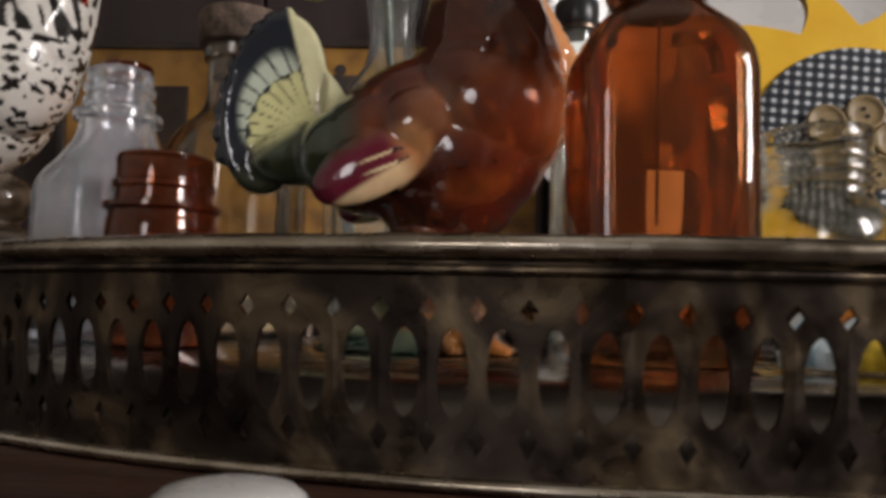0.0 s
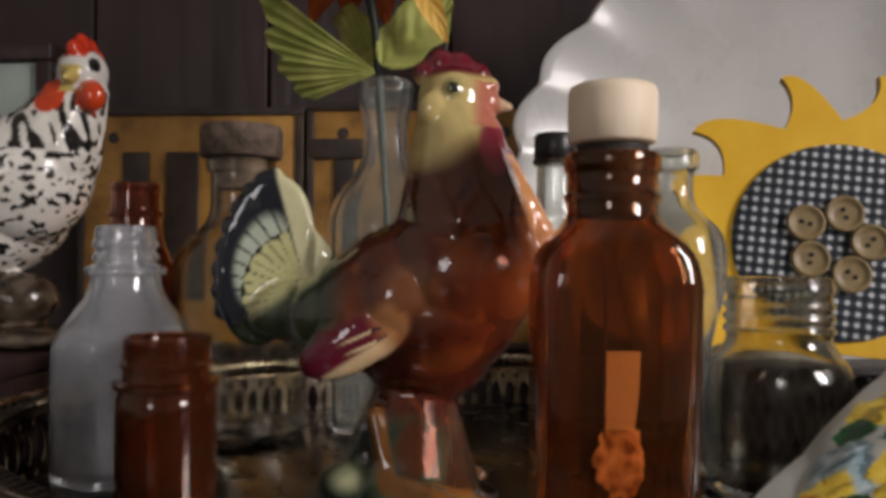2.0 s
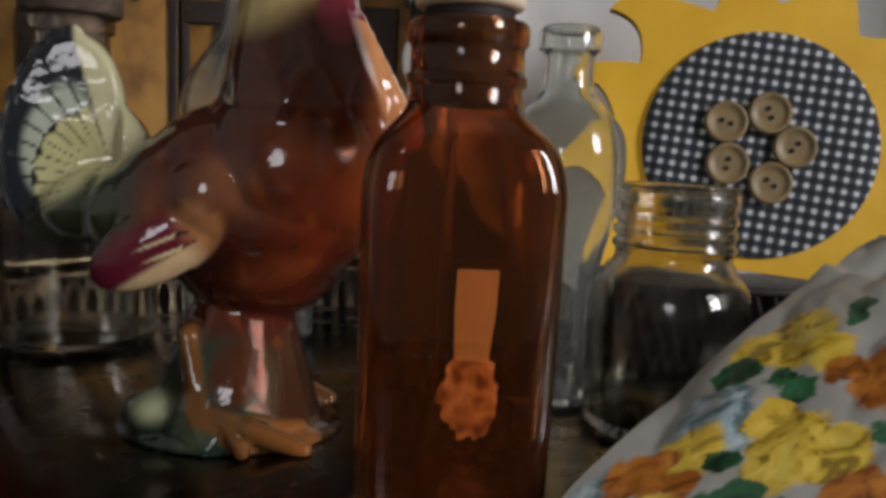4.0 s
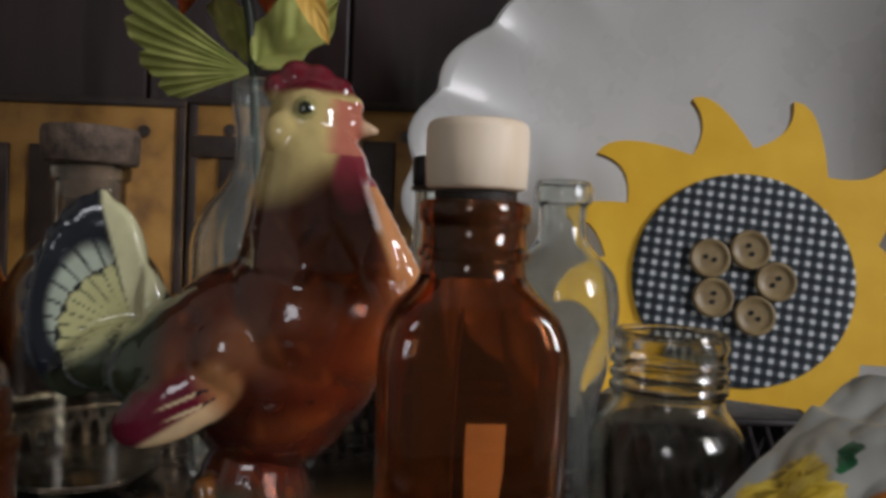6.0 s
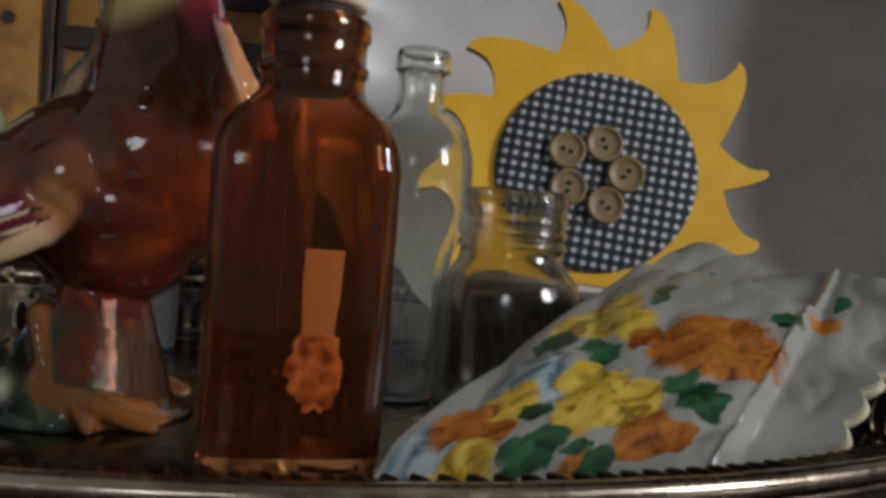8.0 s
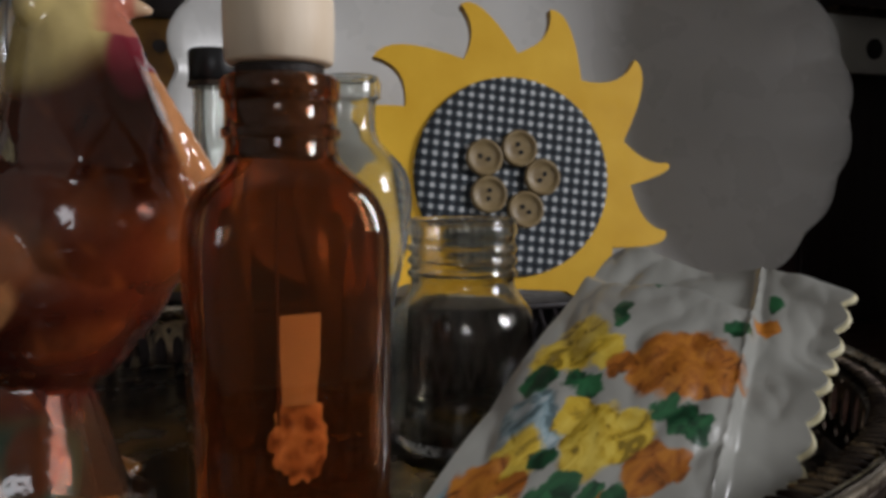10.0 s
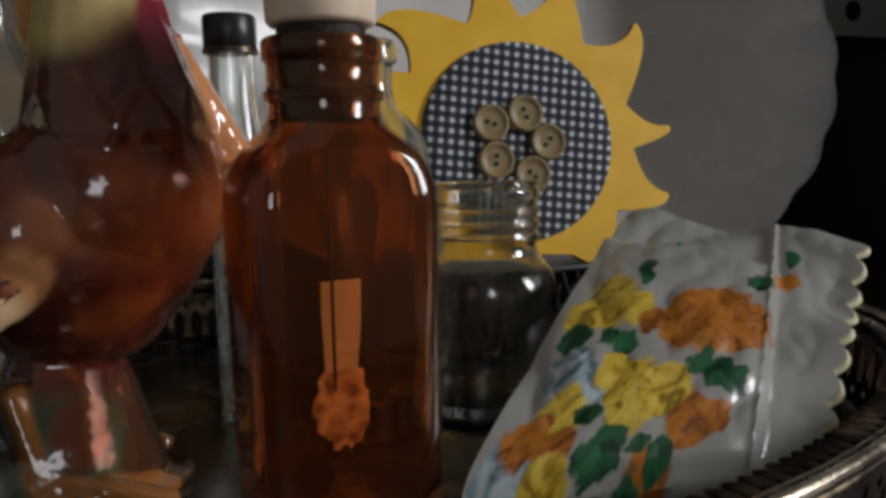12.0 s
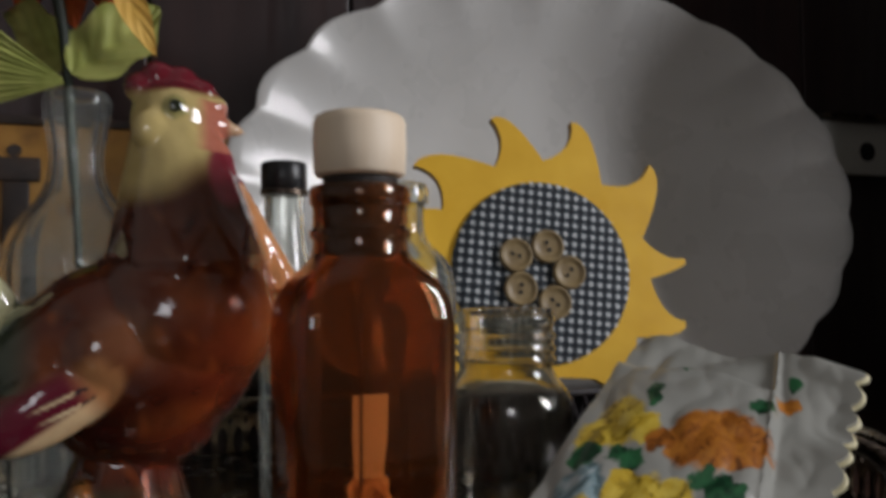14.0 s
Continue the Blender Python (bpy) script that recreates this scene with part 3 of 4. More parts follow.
def fan_leaf(low, high, short, long, lobes, thick=0.0005):
    """A broad pleated leaf with a lobed rim, opening from low to high degrees round its stalk."""
    bm = bmesh.new()
    n, m, skins = 72, 22, []
    for side in (0, 1):
        rows = []
        for i in range(n + 1):
            u = i / n
            a = radians(low + (high - low) * u)
            lobe = abs(math.sin(math.pi * lobes * u))
            reach = (short + (long - short) * u) * (0.86 + 0.14 * lobe ** 0.6)
            row = []
            for j in range(m + 1):
                d = reach * (0.04 + 0.96 * j / m)
                z = 0.0026 * (lobe - 0.5) * (j / m) ** 1.2 + 0.0009 * math.sin(math.pi * lobes * 5 * u) * (j / m) + 0.006 * (j / m) ** 2 - side * thick
                row.append(bm.verts.new((d * math.cos(a), d * math.sin(a), z)))
            rows.append(row)
        skins.append(rows)
        for i in range(n):
            for j in range(m):
                bm.faces.new((rows[i][j], rows[i + 1][j], rows[i + 1][j + 1], rows[i][j + 1]))
    a, b = skins
    for i in range(n):
        for j in (0, m):
            bm.faces.new((a[i][j], a[i + 1][j], b[i + 1][j], b[i][j]))
    for i in (0, n):
        for j in range(m):
            bm.faces.new((a[i][j], a[i][j + 1], b[i][j + 1], b[i][j]))
    return bm


put(part("leaf", fan_leaf(-24, 34, 0.036, 0.062, 4), LEAF, flower), -0.002, -0.003, 0.147, 72, -4, 176)
put(part("leaf", blade(0.040, 0.013, 0.004, 0.25, 2.0), LEAF, flower), -0.001, -0.003, 0.150, 66, -42, 14)
put(part("leaf", blade(0.034, 0.012, 0.004, 0.25, 2.0), LEAF, flower), -0.004, 0.004, 0.158, 60, -30, 150)
for i in range(13):
    a = i * 360 / 13
    put(part("petal", blade(0.040, 0.0105, -0.012 - 0.002 * (i % 3), 0.12, 1.0, 0.25), RED_PETAL, flower), -0.009, -0.006, 0.196, 0, 6 + 5 * (i % 2), a)
for i in range(9):
    put(part("petal", blade(0.026, 0.008, 0.004, 0.12, 1.0, 0.25), RED_PETAL, flower), -0.009, -0.006, 0.198, 0, -18, i * 40 + 10)
put(part("hanging_petal", blade(0.036, 0.0046, 0.003, 0.10, 0.6, 0.2), GOLD_PETAL, flower, "single golden petal bent down"), 0.0125, -0.010, 0.1880, 84, 66, -6)
bm = bmesh.new()
ball(bm, (-9, -6, 200), (8, 8, 5))
part("flower_eye", bm, STEM, flower)


# ---- the pottery rooster ----
def rooster_lumps():
    bm = bmesh.new()
    ball(bm, (15, 0, 67), (27, 23, 26), (0, -18, 0), 4)
    ball(bm, (-11, 0, 56), (27, 21, 20), (0, -24, 0), 4)
    ball(bm, (5, 0, 42), (22, 18, 17))
    ball(bm, (9, 0, 53), (28, 21, 23), (0, -30, 0), 4)
    ball(bm, (-4, 0, 66), (22, 19, 16), (0, -20, 0), 4)
    limb(bm, (17, 0, 82), (14, 0, 112), 22.5, 13.5, 9)
    ball(bm, (13.5, 0, 121), (12, 11, 12))
    for x, z, r in ((4, 130.5, 4.2), (9, 133.5, 5.0), (15, 132.5, 5.0), (20.5, 129.5, 4.6), (24.5, 126, 3.4)):
        ball(bm, (x, 0, z), (r, 3.8, r), level=3)
    ball(bm, (14, 0, 128.5), (11, 5.5, 4.6))
    limb(bm, (22, 0, 121), (31, 0, 119.5), 4.6, 1.5, 7)
    for s in (-1, 1):
        ball(bm, (25.5, 4 * s, 109), (4.2, 3.4, 9.0), (0, -16, 0))
        ball(bm, (13.5, 10.2 * s, 123.5), (2.6, 1.6, 2.6))
        ball(bm, (7.5, 9.4 * s, 117), (5.0, 3.0, 6.0))
    limb(bm, (29, 0, 103), (42, 0, 77), 4.0, 5.4, 8)
    # the tail: a flat fan with a scalloped rim and a smaller fan laid on it
    ball(bm, (-49, 5, 70), (15.6, 12, 29.0), (0, 9, 8), 4)
    ball(bm, (-40.5, 4, 75), (9.5, 5.5, 24), (0, -22, 8), 4)
    ball(bm, (-36, 4, 69), (10, 4.6, 17), (0, -30, 8), 4)
    for v in bm.verts:
        if v.co.x < -0.0325 and v.co.z > 0.040:
            mid = 0.005 + (v.co.x + 0.050) * 0.14
            v.co.y = min(mid + 0.0036, max(mid - 0.0036, v.co.y))
    for k in range(9):
        a = radians(96 + 15 * k)
        ball(bm, (-49 + 15.0 * math.cos(a) + 4 * math.sin(a), 5 + 2.0 * math.cos(a), 70 + 27.5 * math.sin(a)), (3.4, 1.9, 4.2), (0, 9, 8), 2)
    ball(bm, (-37, 1, 54), (17, 9, 10), (0, -12, 0), 4)
    ball(bm, (-23, 0, 54), (18, 17, 14), (0, -20, 0), 4)
    # the rock below, with the legs and toes modelled on its face
    limb(bm, (1, 0, 26), (-1, 0, -6), 14.0, 25.0, 9)
    ball(bm, (-2, 0, -4), (31, 24, 5.2), (0, 0, 0), 4)
    ball(bm, (-18, -12, 2), (9, 8, 6))
    for s in (-1, 1):
        ball(bm, (-14, 17.6 * s, 47.5), (19.5, 5.4, 9.4), (0, -31, -8 * s), 4)
        ball(bm, (-3, 17.0 * s, 59.0), (12, 6.0, 10.0), (0, -31, 0), 3)
        ball(bm, (4, 9.5 * s, 15), (8.0, 6.0, 10.5), (0, 12, 0))
        limb(bm, (-9, 13.0 * s, 23), (-4, 18.0 * s, 5), 3.4, 2.8, 8)
        limb(bm, (-4, 18.0 * s, 5), (9, 21.0 * s, 2), 2.8, 3.0, 7)
        limb(bm, (9, 21.0 * s, 2), (22, 19.0 * s, -3.5), 3.2, 2.8, 7)
        limb(bm, (4, 21.0 * s, 2), (8, 24.0 * s, -3.0), 2.4, 2.2, 5)
    for v in bm.verts:
        v.co.z = max(v.co.z, -0.0046)
    return bm


BROWN, DEEP, RUST = (0.078, 0.0180, 0.0078), (0.036, 0.0062, 0.0036), (0.165, 0.044, 0.012)
CREAM, STRAW, INK = (0.66, 0.56, 0.34), (0.60, 0.47, 0.19), (0.010, 0.014, 0.022)


def rooster_colour(x, y, z, n):
    wob = 6 * noise.noise(Vector((x, y, z)) * 0.05)
    c = mixed(DEEP, BROWN, (z - 40 + wob) / 22)
    c = mixed(c, RUST, (abs(noise.noise(Vector((x * 0.06, y * 0.06, z * 0.06 + 9)))) - 0.12) * 0.9)
    # fine rust streaks paint the body's reddish highlights into its colour
    c = mixed(c, RUST, 1.2 * (noise.noise(Vector((x * 0.22 + z * 0.10, y * 0.22, z * 0.12 + 4))) - 0.15))
    c = mixed(c, DEEP, 1.4 * (noise.noise(Vector((x * 0.16 - z * 0.08, y * 0.20, z * 0.10 + 14))) - 0.2))
    c = mixed(c, RUST, (x - 26 + wob) / 14 * (1 if z < 84 else 0.5))
    c = mixed(c, STRAW, (z - 99 + 0.4 * (15 - x) + wob) / 10)
    lobe = ((x - 27.5) / 6.5) ** 2 + ((z - 107) / 12.0) ** 2
    if lobe < 1:
        c = mixed(c, (0.24, 0.030, 0.045), (1 - lobe) * 1.6)
    if 74 < z <= 104 and x > 29:
        edge = 31.5 + (104 - z) * 0.36
        c = mixed(c, (0.60, 0.27, 0.11), (x - edge + 3) / 3)
    if z > 126.5 + 0.3 * abs(x - 14) * 0.3 and abs(y) < 8:
        c = mixed(c, (0.15, 0.012, 0.022), (z - 127) / 3)
    if x > 17 and 112 < z < 127:
        c = mixed(c, (0.50, 0.17, 0.11), (x - 18) / 5)
    if x > 27 and 114 < z < 124:
        c = mixed(c, (0.62, 0.42, 0.26), (x - 27) / 2)
    if (x - 13.8) ** 2 + (z - 123.5) ** 2 < 3.4 and abs(y) > 8:
        c = (0.02, 0.025, 0.012)
    elif (x - 13.5) ** 2 + (z - 123.5) ** 2 < 11 and abs(y) > 7:
        c = mixed(c, (0.34, 0.32, 0.12), 0.7)
    if z < 27:
        # the rock: green behind the legs, umber in front
        rock = mixed((0.012, 0.028, 0.019), (0.055, 0.080, 0.046), 0.25 + 1.1 * noise.noise(Vector((x, y, z)) * 0.10))
        rock = mixed(rock, (0.034, 0.016, 0.008), (x - 4 + wob) / 9)
        c = mixed(c, rock, (25 - z + wob) / 6)
        # pale green highlight on the left lump, painted into the glaze
        if x < -10 and z < 9:
            c = mixed(c, (0.30, 0.33, 0.20), 1 - math.hypot(x + 17, 1.3 * (z - 5)) / 8)
        thigh = ((x - 4) / 7.5) ** 2 + ((z - 14.5) / 9.5) ** 2
        if abs(y) > 8 and thigh < 1:
            c = mixed(c, (0.055, 0.017, 0.006), (1 - thigh) * 1.6)
        for (x0, z0), (x1, z1) in (((-9, 24), (-4, 5)), ((-4, 5), (9, 2)), ((9, 2), (22, -3.5)), ((4, 2), (8, -3))):
            u = min(1, max(0, ((x - x0) * (x1 - x0) + (z - z0) * (z1 - z0)) / ((x1 - x0) ** 2 + (z1 - z0) ** 2)))
            d = math.hypot(x - x0 - u * (x1 - x0), z - z0 - u * (z1 - z0))
            if abs(y) > 9:
                c = mixed(c, (0.125, 0.056, 0.015), (3.8 - d) / 1.8)
    # tail: black rim, grey-white quills, an inner fan of cream, green where it meets the back
    if x < -27 + max(0, (52 - z) * 0.5) and z > 36:
        r = math.hypot((x + 49 - 0.15 * (z - 70)) / 16.5, (z - 70) / 30)
        a = math.degrees(math.atan2(z - 60, -(x + 35)))
        d = math.hypot(x + 35, z - 60)
        line = abs(math.sin(radians(a * 16.5) + 0.25 * math.sin(d * 0.2)))
        tail = mixed((0.50, 0.57, 0.46), INK, (0.34 - line) / 0.20 * min(1, d / 20))
        tail = mixed(tail, INK, (r - 0.44 + 0.014 * wob) / 0.18 if x < -40 + 0.2 * (z - 70) else 0)
        if a > 74:
            tail = mixed((0.68, 0.66, 0.40), INK, (76 - a) / 2.0)
        elif d < 21:
            fan = mixed((0.60, 0.59, 0.29), (0.10, 0.11, 0.06), (0.30 - abs(math.sin(radians(a * 16.5) + 0.9))) / 0.22 * (d - 6) / 9)
            tail = mixed(fan, INK, (d - 19.0 - 1.4 * abs(math.sin(radians(a * 9)))) / 0.8)
        tail = mixed(tail, (0.045, 0.062, 0.036), (54 + (x + 52) * 0.62 - z + 0.3 * wob) / 6)
        c = mixed(c, tail, (-26 - x) / 4 + 0.6)
    elif x < -14 and z > 50:
        c = mixed(c, (0.045, 0.06, 0.035), (-16 - x) / 10)
    # wings
    if abs(y) > 15:
        px_, pz = (x + 14), (z - 47.5)
        u = px_ * math.cos(radians(30)) + pz * math.sin(radians(30))
        w = -px_ * math.sin(radians(30)) + pz * math.cos(radians(30))
        e = (u / 21) ** 2 + (w / 10.0) ** 2
        if e < 1.0:
            wing = mixed((0.11, 0.010, 0.024), (0.56, 0.43, 0.25), (-w - 3.6 + 0.06 * u) / 1.6)
            wing = mixed(wing, (0.34, 0.16, 0.065), (u - 4) / 7)
            if -6 < u < 7 and -4.2 < w < 2.2:
                wing = mixed(wing, CREAM, (0.5 - abs(math.sin((w + 0.10 * u) * 0.95))) / 0.3 * min(1, (u + 6) / 6))
            if 5.5 < u < 8.5 and -4 < w < 1.5 and abs(math.sin((w + 0.10 * u) * 0.95)) < 0.45:
                wing = INK
            wing = mixed(wing, c, (w - 2.5) / 5)
            c = mixed(c, wing, (1 - e) * (5 if w < 0 else 2.5) * min(1, max(0, (20 - u) / 9)))
        peach = ((x - 2) / 13) ** 2 + ((z - 62) / 11) ** 2
        if peach < 1:
            c = mixed(c, (0.22, 0.095, 0.045), (1 - peach) * 0.55)
    return c


rooster = modelled("rooster_figurine", rooster_lumps(), 0.00075, ROOSTER_GLAZE, rooster_colour, 9)
for v in rooster.data.vertices:
    v.co = Vector((0.0298 + (v.co.x - 0.0298) * 0.942, v.co.y * 0.96, max(0.0, 0.0735 + (v.co.z - 0.0735) * 0.942)))
rooster.matrix_world = pose(0.0005, 0.2000, 0.0002, 0, 0, 0)
tagged(rooster, "brown glazed pottery rooster with a painted tail, standing on the tray", "figurine")


# ---- the speckled hen on its box ----
def hen_lumps():
    bm = bmesh.new()
    ball(bm, (-53, 5, 54), (42, 31, 28), (0, -14, 0), 4)
    ball(bm, (-24, -3, 72), (26, 25, 29), (0, 24, 0), 4)
    limb(bm, (-14, -3, 84), (0, -4, 108), 21, 11, 9)
    ball(bm, (1, -5, 116), (10, 11, 10.5))
    for k, (y, z) in enumerate(((-12, 124), (-7, 127.5), (-1, 127), (4, 124))):
        ball(bm, (1.5, y, z), (3.2, 4.4, 4.6))
    limb(bm, (1.5, -14, 113), (2.5, -21, 110.5), 3.6, 1.4, 6)
    for s in (-1, 1):
        ball(bm, (1.5 + 8.2 * s, -13, 104.5), (5.4, 4.2, 6.6))
        ball(bm, (1 + 8.4 * s, -10.5, 118), (2.0, 1.8, 2.0))
    ball(bm, (-48, -25, 60), (30, 8, 19), (0, -14, 8), 4)
    for k in range(5):
        limb(bm, (-74, 4, 66), (-104 - 3 * k, 4, 78 + 8 * k), 12, 7, 6)
    ball(bm, (-30, 0, 20), (17, 14, 12))
    ball(bm, (-30, 0, 4), (26, 20, 6), (0, 0, 0), 4)
    for v in bm.verts:
        v.co.z = max(v.co.z, 0.0)
    return bm


def hen_colour(x, y, z, n):
    p = Vector((x, y, z))
    if z > 98:
        streak = noise.noise(Vector((x * 0.30, y * 0.30, z * 0.05)))
        c = mixed((0.70, 0.68, 0.62), (0.015, 0.013, 0.012), (streak - 0.02) / 0.08) if z < 108 else (0.62, 0.60, 0.56)
    elif z > 82:
        streak = noise.noise(Vector((x * 0.26 + z * 0.10, y * 0.22, z * 0.055)))
        c = mixed((0.74, 0.72, 0.66), (0.015, 0.013, 0.012), (streak - 0.06) / 0.08)
    else:
        spot = noise.noise(Vector((x * 0.25 + z * 0.09, y * 0.27, z * 0.38 - x * 0.08))) + 0.4 * noise.noise(p * 0.55)
        c = mixed((0.76, 0.74, 0.68), (0.018, 0.015, 0.013), (spot - 0.14) / 0.09)
    if z < 32:
        c = mixed((0.035, 0.024, 0.016), (0.11, 0.085, 0.06), 0.5 + noise.noise(p * 0.2))
    if z > 121 and abs(x - 1.5) < 5:
        c = (0.52, 0.035, 0.012)
    for s in (-1, 1):
        if ((x - 1.5 - 8.2 * s) / 6.4) ** 2 + ((z - 104.5) / 7.4) ** 2 < 1 and y < -8:
            c = (0.56, 0.055, 0.014)
        if (x - 1 - 8.4 * s) ** 2 + (y + 10.5) ** 2 + (z - 118) ** 2 < 9:
            c = (0.01, 0.01, 0.01)
    if y < -14.5 and 106 < z < 117 and abs(x - 2) < 5:
        c = (0.52, 0.40, 0.12)
    return c


BOX_Z = 0.0315
hen = modelled("hen_figurine", hen_lumps(), 0.0009, HEN_GLAZE, hen_colour, 4)
hen.matrix_world = pose(-0.1480, 0.2830, BOX_Z + 0.0001, 0, 0, 0)
tagged(hen, "white pottery hen speckled black with red comb on a box", "figurine")

box = base("wooden_box", -0.272, 0.295, TABLE_Z, "dark stained wooden box under the hen", "box")
part("body", slab(-0.09, 0.112, -0.062, 0.075, 0, 0.038, 0.001), DARK_WALL, box)
part("lid", slab(-0.092, 0.114, -0.064, 0.077, 0.0382, BOX_Z - TABLE_Z - 0.0002, 0.0015), DARK_WALL, box)


# ---- number plates on the wall ----
def number_plate(x0, x1, z0, z1, bars, label):
    p = base("number_plate", (x0 + x1) / 2, BACK - 0.0085, z0, label, "plate", "number plates on the wall")
    w, h = (x1 - x0) / 2, z1 - z0
    part("panel", slab(-w, w, -0.0008, 0.0012, 0, h, 0.0006), PLATE_PAINT, p)
    for a in ((-w, w, h - 0.004, h), (-w, w, 0, 0.004), (-w, -w + 0.004, 0.004, h - 0.004), (w - 0.004, w, 0.004, h - 0.004)):
        part("border", slab(a[0], a[1], -0.0024, -0.001, a[2], a[3], 0.0005), PLATE_DARK, p)
    for bx, bw, b0, b1 in bars:
        part("bar", slab(bx - bw, bx + bw, -0.0030, -0.001, b0, b1, 0.0008), PLATE_DARK, p)
    for bx in (-w + 0.020, w - 0.020):
        bm = turned([(-0.0004, 0.0026), (0.0006, 0.0030), (0.0007, 0.0012)], 16)
        put(part("bolt", bm, PLATE_DARK, p), bx, -0.0011, h - 0.016, 90, 0, 0)
    return p


number_plate(-0.205, -0.0785, 0.020, 0.151, [(-0.0300, 0.0075, 0.026, 0.107), (-0.0035, 0.0090, 0.026, 0.107)], "yellow enamelled number plate with dark raised bars on the wall")
number_plate(-0.0765, 0.0500, 0.022, 0.153, [(-0.0470, 0.0145, 0.101, 0.112), (-0.0425, 0.0055, 0.026, 0.1008), (0.0300, 0.0080, 0.026, 0.112)], "second yellow number plate, half hidden behind the vase and the platter")


# ---- platter, sunflower and an invented lattice stand ----
def platter():
    n, rings = 264, []
    bm = bmesh.new()
    rows = [(0.0, 0.030), (0.22, 0.0300), (0.40, 0.0288), (0.54, 0.0262), (0.66, 0.0218), (0.76, 0.0160), (0.85, 0.0098), (0.92, 0.0046), (0.965, 0.0015), (0.99, 0.0), (1.0, 0.0008), (0.995, 0.0030), (0.96, 0.0050), (0.85, 0.0130), (0.70, 0.0232), (0.58, 0.0290), (0.30, 0.0330)]
    for f, y in rows[1:]:
        loop = []
        for i in range(n):
            a = 2 * math.pi * i / n
            wave = math.sqrt(math.sin(a * 11 + 0.5) ** 2 + 0.02) - 0.65
            k = 1 + 0.034 * wave * max(0, (f - 0.72) / 0.28) ** 1.5
            ripple = 0.0016 * wave * max(0, (f - 0.78) / 0.22) ** 2
            loop.append(bm.verts.new((0.1655 * f * k * math.cos(a), y + ripple, 0.1118 * f * k * math.sin(a))))
        rings.append(loop)
    skin(bm, rings)
    bm.faces.new(rings[0])
    bm.faces.new(rings[-1])
    return bm


plate = base("platter", 0.1990, 0.3120, 0.1138, "large white china platter with a scalloped rim, propped upright", "platter")
put(part("dish", platter(), CHINA, plate), 0, 0, 0, -5, 0, 0)
foot = tube([(0.085 * math.cos(a), 0.0345, 0.056 * math.sin(a)) for a in (2 * math.pi * i / 64 for i in range(64))], 0.0022, 8, True)
put(part("foot_ring", foot, CHINA, plate), 0, 0, 0, -5, 0, 0)


def sunflower_outline():
    """Hooked petals round a circle, cut off flat below."""
    petals = [(139, 111, 146.6, 69), (105, 85, 111, 69), (74.7, 52, 85, 68.5), (41.7, 17, 52, 71), (5, -4, 17, 64.5), (-19, -35, -4, 66), (-50, -66, -35, 70), (161, 146.6, 172, 64), (190, 172, 205, 66), (222, 205, 240, 66)]
    pts = []
    lean = 1
    for tip, a0, a1, r in sorted(petals, key=lambda q: q[1]):
        rn = 48.5
        p0 = Vector((rn * math.cos(radians(a0)), rn * math.sin(radians(a0))))
        p2 = Vector((rn * math.cos(radians(a1)), rn * math.sin(radians(a1))))
        t = radians(tip)
        p1 = Vector((r * math.cos(t), r * math.sin(t)))
        mid = radians((a0 + a1) / 2 - 6 * lean)
        out = Vector((math.cos(mid), math.sin(mid)))
        for i in range(8):
            u = i / 8
            q = p0 * (1 - u) ** 2 + (p0 * 0.36 + p1 * 0.64 + out * 12) * 2 * u * (1 - u) + p1 * u * u
            pts.append(q)
        for i in range(8):
            u = i / 8
            q = p1 * (1 - u) ** 2 + (p2 * 0.5 + p1 * 0.5 + (p0 - p2) * 0.34) * 2 * u * (1 - u) + p2 * u * u
            pts.append(q)
    out = []
    for q in pts:
        out.append((q.x * MM, max(q.y, -47.5) * MM))
    clean = [out[0]]
    for q in out[1:]:
        if math.hypot(q[0] - clean[-1][0], q[1] - clean[-1][1]) > 2e-4:
            clean.append(q)
    return clean


SUN = base("sunflower_cutout", 0.1570, 0.2735, 0.0785, "yellow painted wooden sunflower with a gingham centre and five buttons", "ornament")
SUN.matrix_world = pose(0.1570, 0.2735, 0.0785, -9, 0, -7)
part("petal_board", plate_cut(sunflower_outline(), 0.0, 0.0045), [YELLOW, YELLOW_EDGE], SUN, smooth=False)
disc = turned([(0.0, 0.0384), (0.0010, 0.0383), (0.0016, 0.0376), (0.0018, 0.030)], 72)
bmesh.ops.transform(disc, matrix=pose(0, 0, 0, 90, 0, 0), verts=disc.verts[:])
put(part("cloth_disc", disc, GINGHAM, SUN, "dark blue and white gingham cloth disc"), 0, -0.0002, 0, 0, 0, 0)


def button():
    rows = [(0, 6.4), (0.4, 7.0), (1.6, 7.1), (2.3, 6.8), (2.5, 6.2), (2.2, 5.6), (1.6, 5.0), (1.4, 3.2), (1.4, 1.2)]
    bm = turned(mm(rows), 32)
    # two black discs on the solid button paint the dark of its thread holes
    for s in (-1, 1):
        known = set(bm.faces)
        bmesh.ops.create_cone(bm, cap_ends=True, segments=10, radius1=0.0009, radius2=0.0009, depth=0.0004, matrix=pose(0.0016 * s, 0, 0.00155))
        for f in bm.faces:
            if f not in known:
                f.material_index = 1
    return bm


first = None
for bx, bz, spin in ((-11.6, 6.8, 20), (2.2, 10.3, 70), (10.8, -0.7, 130), (3.7, -13.0, 40), (-10.4, -7.2, 100)):
    if first is None:
        first = part("button", button(), [BUTTON, BLACK], SUN, "brown wooden sewing button")
        ob = first
    else:
        ob = new("button", first.data)
        ob.parent, ob["label"] = SUN, "brown wooden sewing button"
    ob.matrix_basis = pose(bx * MM, -0.0021, bz * MM, 90, spin, 0)

